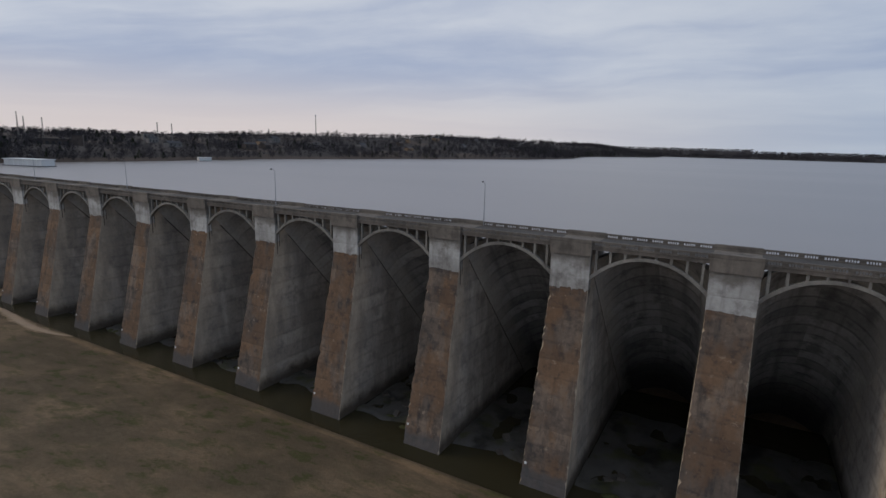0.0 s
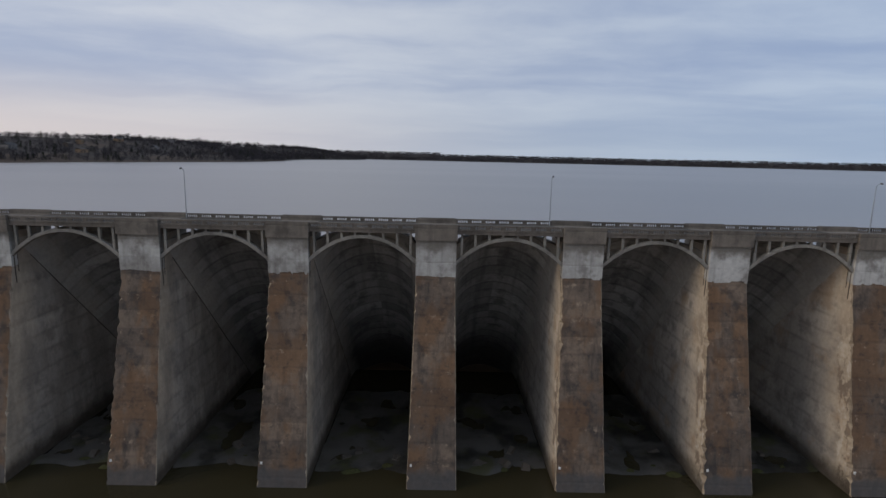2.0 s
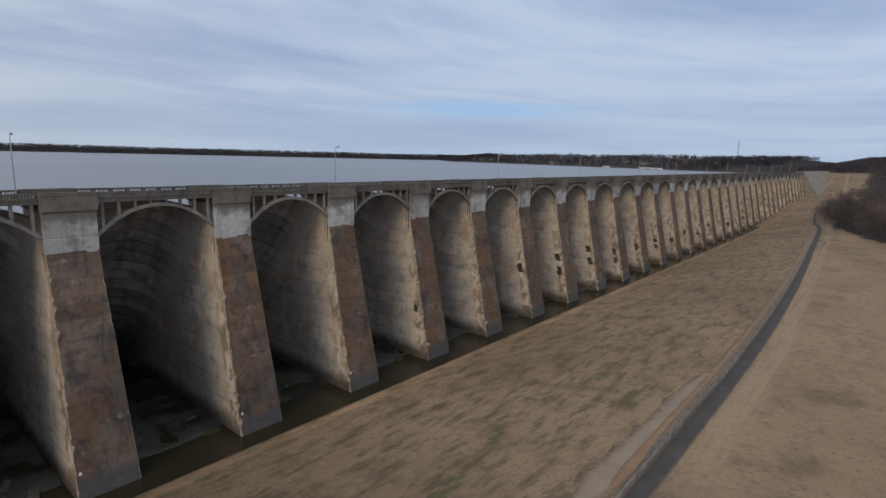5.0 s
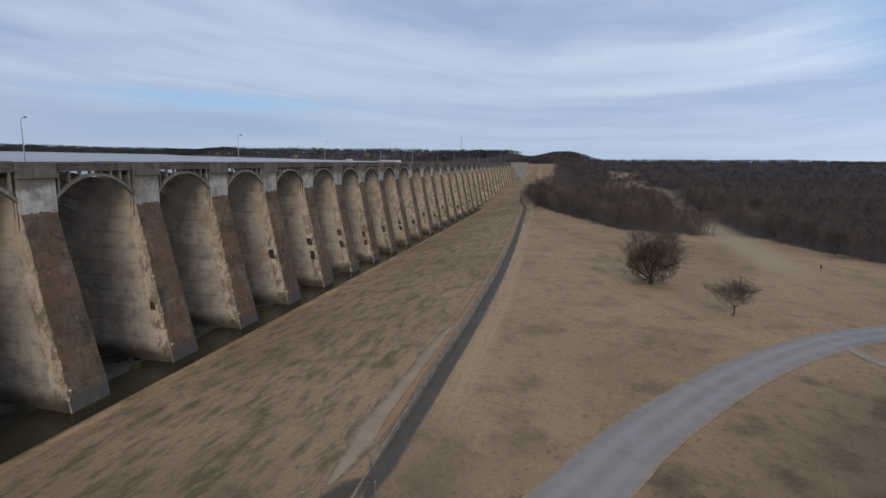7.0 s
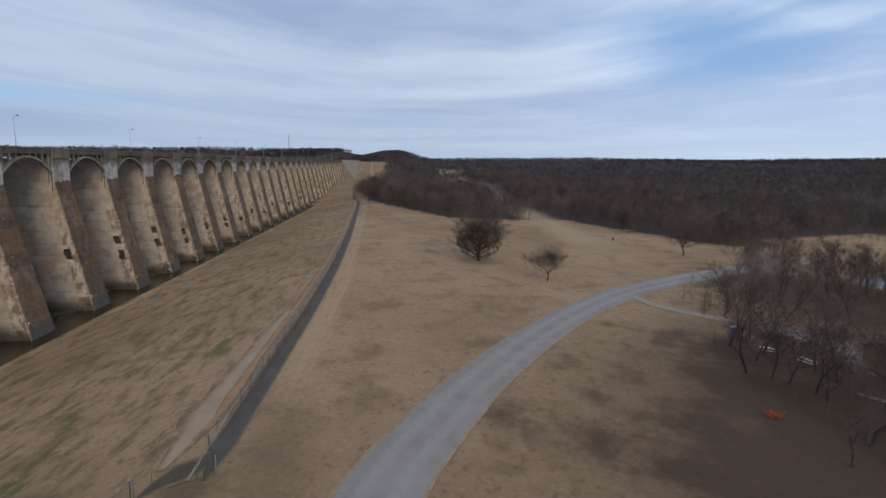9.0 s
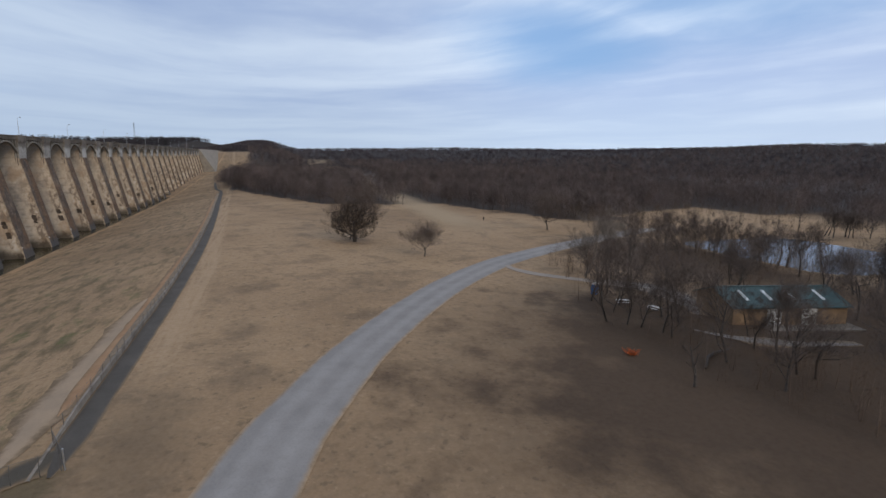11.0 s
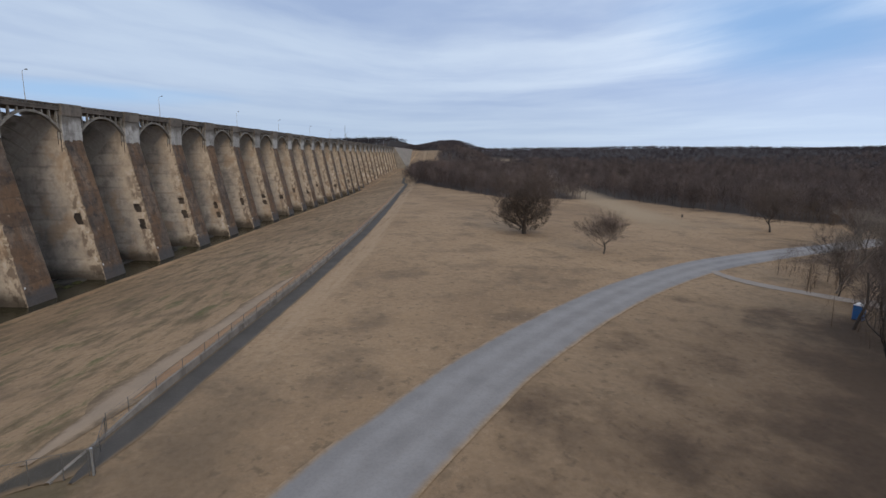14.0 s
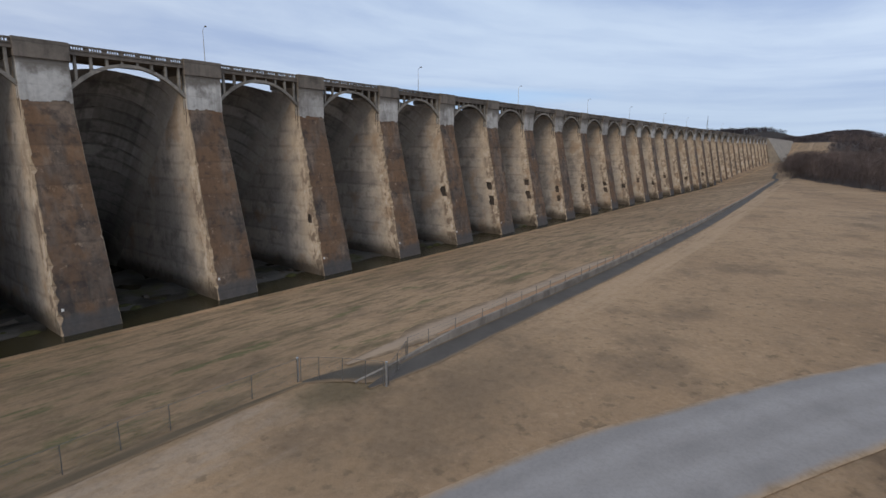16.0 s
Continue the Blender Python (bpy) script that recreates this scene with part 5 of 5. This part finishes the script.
for i in range(15000):
    if rnd.random() < 0.74:
        y = 60 + 3400 * rnd.random() ** 1.5
        x = -460 - 60 * math.sin(y * 0.004) - 520 * rnd.random() ** 1.5
    else:
        y = 60 + 1700 * rnd.random()
        x = shore_x(y) + 20 + 600 * rnd.random() ** 1.4
        if y < 250 and x < 1000:
            continue
    if y > north_y(x):
        continue
    if abs(x + 625) < 45 and 165 < y < 235 or in_yard(x, y):
        continue
    z, c = ground_z(x, y), clump(x, y)
    if z > 42.6 and x < 4300 and (rnd.random() < 0.35 + 0.9 * c):
        h = (rnd.uniform(4.0, 7.5) + (13.0 * max(0.0, c - 0.3) + 3.0 * (rnd.random() < 0.12)) * rnd.random()) * (1 + (0.9 * span(y, 700, 2200) if x < 0 else 0.0))
        (cedar if rnd.random() < 0.06 + 0.25 * max(0, c - 0.45) else lakeside).append((x, y, z, h, rnd.uniform(0.40, 0.62) * h))
for i in range(9500):
    x = rnd.uniform(-900, 3700)
    y = north_y(x) + 520 * rnd.random() ** 1.6
    if rnd.random() < 0.3:
        y = rnd.uniform(1500, 3600)
        x = shore_x(y) + 10 + 400 * rnd.random() ** 1.5
    z = ground_z(x, y)
    if z > 41.8 and x < 4350:
        h = rnd.uniform(6, 13) + 7 * clump(x, y)
        north_shore.append((x, y, z - 1, h, rnd.uniform(9, 17)))
for i in range(520):
    x, y = rnd.uniform(985, 1520), rnd.uniform(45, 240)
    z = ground_z(x, y)
    if z > 42.6:
        lakeside.append((x, y, z, rnd.uniform(6, 10), rnd.uniform(3.5, 5.5)))
scatter("woodland_lakeside", lakeside, 46, M_SHOREWOODS, "bare trees along the lake's far shore", "woodland", 0.30, True, "bare", 5)
scatter("woodland_north_shore", north_shore, 36, M_SHOREWOODS, "low dark wooded shore across the lake", "woodland", 0.75, False, "bare", 15)
scatter("cedars", [(a, b, c, h * 0.95, r * 0.75) for a, b, c, h, r in cedar], 80, M_CEDAR, "dark green cedars along the lake's shore", "cedars", 0.40, False, "cone", 6)

pond = Boxes()
pond.box(86, 168, -298, -228, 8.2, 9.0)
tagged(new("water_pond", pond.done("pond", M_POND)), "still pale pond behind bare scrub", "pond", kind="structure")


# ---- the storage building and small things ----
def storage_building():
    base = tagged(new("storage_building"), "low tan metal building with a green roof", "building")
    base.matrix_world = pose(66.7, -168.6, 11.2, 0, 0, math.degrees(math.atan2(-0.970, -0.242)))
    L, D, E, R = 21.0, 11.6, 3.55, 5.6
    v = [(0, 0, -0.5), (L, 0, -0.5), (L, D, -0.5), (0, D, -0.5), (0, 0, E), (L, 0, E), (L, D, E), (0, D, E), (0, D / 2, R - 0.15), (L, D / 2, R - 0.15)]
    f = [(0, 1, 5, 4), (1, 2, 6, 9, 5), (2, 3, 7, 6), (3, 0, 4, 8, 7)]
    part("wall", mesh("wall", v, f, M_TAN), base, "tan ribbed metal wall")
    for i, (y0, y1) in enumerate(((-0.6, D / 2), (D + 0.6, D / 2))):
        # one folded sheet with standing ribs
        b, n, z0, line = Boxes(), 42, E - 0.25, []
        for q in range(n):
            x0, x1 = -0.6 + (L + 1.2) * q / n, -0.6 + (L + 1.2) * (q + 1) / n
            line += [(x0, 0.0), (x1 - 0.06, 0.0), (x1 - 0.06, 0.05), (x1, 0.05)]
        for x, up in line:
            b.v += [(x, y0, z0 + up), (x, y1, R + up), (x, y1, R - 0.12), (x, y0, z0 - 0.12)]
        for q in range(len(line) - 1):
            a = 4 * q
            b.f += [[a + c, a + (c + 1) % 4, a + 4 + (c + 1) % 4, a + 4 + c] for c in range(4)]
        b.f += [[0, 1, 2, 3], [4 * len(line) - 4 + c for c in (3, 2, 1, 0)]]
        roof = part("roof", b.done("roof", M_ROOF), base, "green ribbed metal roof")
        for x in (3.2, 7.6, 12.0, 17.4):
            s = Boxes()
            t0, t1 = 0.34, 0.80
            za, zb = E - 0.25 + (R - E + 0.25) * t0 + 0.07, E - 0.25 + (R - E + 0.25) * t1 + 0.07
            ya, yb = y0 + (y1 - y0) * t0, y0 + (y1 - y0) * t1
            s.v = [(x, ya, za), (x + 0.6, ya, za), (x + 0.6, yb, zb), (x, yb, zb), (x, ya, za - 0.1), (x + 0.6, ya, za - 0.1), (x + 0.6, yb, zb - 0.1), (x, yb, zb - 0.1)]
            s.f = [[0, 1, 2, 3], [4, 5, 1, 0], [5, 6, 2, 1], [7, 4, 0, 3], [6, 7, 3, 2]]
            part("skylight", s.done("skylight", M_SKYLIGHT), roof, "pale translucent roof panel")
    for x in (6.2, 12.6):
        d = Boxes()
        for q in range(6):
            d.box(x, x + 2.7, -0.12, -0.02, 0.0 + 0.5 * q, 0.48 + 0.5 * q)
        door = part("door", d.done("door", M_WHITE), base, "white sectional overhead door")
        for wx in (0.35, 1.55):
            part("window", Boxes().box(x + wx, x + wx + 0.75, -0.14, -0.125, 1.6, 1.95).done("window", M_DARK), door)
    part("ridge_cap", Boxes().box(-0.6, L + 0.6, D / 2 - 0.25, D / 2 + 0.25, R + 0.02, R + 0.1).done("ridge_cap", M_ROOF), base)
    part("slab", Boxes().box(-1, L + 1, -3.2, D + 0.5, -0.5, 0.06).done("slab", M_WALL), base, "pale concrete apron")


storage_building()


def portable_toilet():
    base = tagged(new("portable_toilet"), "blue plastic portable toilet with a white roof", "toilet")
    base.matrix_world = pose(90.4, -156.8, ground_z(90.4, -156.8) + 0.02, 0, 0, 35)
    part("cabin", Boxes().box(-0.6, 0.6, -0.6, 0.6, 0.12, 2.15).done("cabin", M_BLUE), base)
    part("skid", Boxes().box(-0.65, 0.65, -0.55, -0.35, 0, 0.12).box(-0.65, 0.65, 0.35, 0.55, 0, 0.12).done("skid", M_DARK), base)
    part("door", Boxes().box(-0.45, 0.45, -0.66, -0.605, 0.18, 2.0).done("door", M_BLUE), base)
    r = Boxes()
    r.v = [(-0.68, -0.68, 2.15), (0.68, -0.68, 2.15), (0.68, 0.68, 2.15), (-0.68, 0.68, 2.15), (-0.35, -0.45, 2.42), (0.35, -0.45, 2.42), (0.35, 0.45, 2.42), (-0.35, 0.45, 2.42)]
    r.f = [[3, 2, 1, 0], [4, 5, 6, 7], [0, 1, 5, 4], [1, 2, 6, 5], [2, 3, 7, 6], [3, 0, 4, 7]]
    part("roof", r.done("roof", M_WHITE), base, "domed white roof")


portable_toilet()


def picnic_table(x, y, turn):
    base = tagged(new("picnic_table"), "pale weathered picnic table with benches", "table", "picnic tables")
    base.matrix_world = pose(x, y, ground_z(x, y) + 0.12, 0, 0, turn)
    for q in range(5):
        part("plank", Boxes().box(-1.2, 1.2, -0.4 + q * 0.165, -0.26 + q * 0.165, 0.72, 0.77).done("plank", M_WHITE), base)
    for sy in (-0.8, 0.56):
        part("bench", Boxes().box(-1.2, 1.2, sy, sy + 0.26, 0.42, 0.47).done("bench", M_WHITE), base)
    for sx in (-0.9, 0.9):
        part("leg_frame", Boxes().box(sx - 0.04, sx + 0.04, -0.8, 0.82, 0.36, 0.42).tube([(sx, -0.6, 0), (sx, -0.2, 0.72)], [0.05, 0.05], 5).tube([(sx, 0.6, 0), (sx, 0.2, 0.72)], [0.05, 0.05], 5).done("leg_frame", M_POST), base)


picnic_table(77.0, -160.8, 20)
picnic_table(82.5, -157.8, 65)

shrub = tagged(new("orange_shrub"), "small bright orange withered shrub on leaf litter", "shrub")
rnd = random.Random(9)
b, l = Boxes(), Boxes()
for i in range(26):
    a, r = rnd.uniform(0, 6.28), rnd.uniform(0.5, 1.5)
    tip = Vector((r * math.cos(a), 1.3 * r * math.sin(a), rnd.uniform(0.3, 1.0)))
    b.tube([(0, 0, 0), tuple(tip * 0.5 + Vector((0, 0, 0.15))), tuple(tip)], [0.02, 0.015, 0.006], 3, False)
    for q in range(26):
        c = tip * rnd.uniform(0.4, 1.05) + Vector((rnd.gauss(0, 0.13), rnd.gauss(0, 0.13), rnd.gauss(0, 0.1)))
        d1 = Vector((rnd.gauss(0, 1), rnd.gauss(0, 1), rnd.gauss(0, 0.6))).normalized() * 0.09
        d2 = d1.cross(Vector((rnd.gauss(0, 1), rnd.gauss(0, 1), 1))).normalized() * 0.05
        n = len(l.v)
        l.v += [tuple(c - d1), tuple(c + d2), tuple(c + d1), tuple(c - d2)]
        l.f.append([n, n + 1, n + 2, n + 3])
part("stem", b.done("stem", M_BARK), shrub)
part("leaves", l.done("leaves", M_ORANGE), shrub, "bright orange leaves")
shrub.matrix_world = pose(58.6, -141.6, ground_z(58.6, -141.6)) @ Matrix.Diagonal((0.8, 0.8, 0.9, 1))

pst = tagged(new("sign_post"), "small dark marker post in the meadow", "post")
pst.matrix_world = pose(216.8, -184, ground_z(216.8, -184))
part("post", Boxes().tube([(0, 0, -0.3), (0, 0, 1.4)], [0.06, 0.06], 6).done("post", M_POST), pst)
part("board", Boxes().box(-0.6, 0.6, -0.05, 0.05, 0.9, 2.0).done("board", M_BRICK), pst)


def house(x, y, turn, w, d, h, wall, roof, label, z=None, windows=3):
    base = tagged(new("house"), label, "house", "houses on the shore")
    z = ground_z(x, y) if z is None else z
    base.matrix_world = pose(x, y, z, 0, 0, turn)
    part("wall", Boxes().box(-w / 2, w / 2, -d / 2, d / 2, -2, h).done("wall", wall), base)
    r = Boxes()
    r.v = [(-w / 2 - 0.5, -d / 2 - 0.5, h), (w / 2 + 0.5, -d / 2 - 0.5, h), (w / 2 + 0.5, d / 2 + 0.5, h), (-w / 2 - 0.5, d / 2 + 0.5, h), (-w / 2 - 0.5, 0, h + d * 0.3), (w / 2 + 0.5, 0, h + d * 0.3)]
    r.f = [[3, 2, 1, 0], [0, 1, 5, 4], [2, 3, 4, 5], [1, 2, 5], [3, 0, 4]]
    part("roof", r.done("roof", roof), base)
    for i in range(windows):
        xx = -w / 2 + w * (i + 0.5) / windows
        part("window", Boxes().box(xx - 0.7, xx + 0.7, -d / 2 - 0.06, -d / 2 - 0.01, h * 0.35, h * 0.75).done("window", M_DARK), base)


for x, y, turn, w, d, h, wall, roof in shore_houses:
    house(x, y, turn, w, d, h, (M_HOUSE, M_TAN, M_BRICK, M_HOUSE)[wall], (M_GREYROOF, M_BRICK)[roof], "pale gabled house among trees on the shore" if x < 0 else "pale gabled house near the water")


def boathouse(x, y, turn, w, d, h):
    base = tagged(new("boathouse"), "low white boathouse floating at the shore", "boathouse", "boathouses on the lake")
    base.matrix_world = pose(x, y, 41.2, 0, 0, turn)
    part("float", Boxes().box(-w / 2 - 0.5, w / 2 + 0.5, -d / 2 - 1, d / 2 + 1, -0.3, 0.35).done("float", M_GREYROOF), base)
    for i in range(int(w // 4) + 1):
        xx = -w / 2 + 0.2 + (w - 0.4) * i / int(w // 4)
        for yy in (-d / 2 + 0.2, d / 2 - 0.2):
            part("post", Boxes().box(xx - 0.12, xx + 0.12, yy - 0.12, yy + 0.12, 0.35, h).done("post", M_WHITE), base)
    part("roof", Boxes().box(-w / 2 - 0.6, w / 2 + 0.6, -d / 2 - 0.6, d / 2 + 0.6, h, h + 0.45).done("roof", M_WHITE), base)
    part("wall", Boxes().box(-w / 2, w / 2, -d / 2 + 0.4, d / 2 - 0.4, 0.35, h).done("wall", M_WHITE), base)


boathouse(-495, 272, 70, 12, 8, 3.4)
boathouse(-440, 92, 15, 34, 10, 4.5)
boathouse(-470, 1560, 85, 34, 10, 4.0)
for i, (x, y) in enumerate(((985, 235), (1030, 265), (1090, 300), (1190, 420))):
    boathouse(x, y, 40, (26, 34, 20, 26)[i], 9, 3.2)

lodge = tagged(new("lodge"), "large dark brown building on the bluff", "building")
lodge.matrix_world = pose(-640, 203, ground_z(-640, 203) - 2, 0, 0, 60) @ Matrix.Diagonal((0.68, 0.68, 0.68, 1))
part("wall", Boxes().box(-34, 20, -12, 12, -3, 11).box(20, 34, -14, 14, -3, 18).done("wall", M_BRICK), lodge)
part("roof", Boxes().box(-35, 20, -13, 13, 11, 12).box(19, 35, -15, 15, 18, 19).done("roof", M_GREYROOF), lodge)
for i in range(6):
    part("window", Boxes().box(-30 + i * 8, -26 + i * 8, -12.3, -12.02, 3, 8).done("window", M_DARK), lodge)


def mast(x, y, z, h, r, label, cage=True):
    base = tagged(new("radio_mast"), label, "mast")
    base.matrix_world = pose(x, y, z)
    legs = [(r * math.cos(a), r * math.sin(a)) for a in (0.3, 2.4, 4.5)]
    for a, b_ in legs:
        part("leg", Boxes().tube([(a, b_, -2), (a * 0.35, b_ * 0.35, h)], [0.22, 0.16], 5).done("leg", M_POST), base)
    br = Boxes()
    n = int(h / 3)
    for i in range(n):
        for q in range(3):
            s0, s1 = 1 - 0.65 * i / n, 1 - 0.65 * (i + 1) / n
            a, c = legs[q], legs[(q + 1) % 3]
            br.tube([(a[0] * s0, a[1] * s0, h * i / n), (c[0] * s1, c[1] * s1, h * (i + 1) / n)], [0.08, 0.08], 3, False)
    part("bracing", br.done("bracing", M_POST), base)
    if cage:
        part("head", Boxes().box(-r, r, -r, r, h, h + 2.0).done("head", M_STEEL), base)


mast(1600, 234, 60, 57, 2.2, "tall thin lattice mast on the far hill", False)
mast(-640, 594, ground_z(-640, 594), 107.7 - ground_z(-640, 594), 0.9, "slender lattice mast above the trees")
for x, y, top in ((-700, 193, 88.5), (-700, 199, 84.0), (-700, 217, 83.5), (-640, 315, 83.0), (-640, 334, 82.5)):
    mast(x, y, ground_z(x, y), top - ground_z(x, y), 1.1, "distant lattice pylon above the skyline", False)
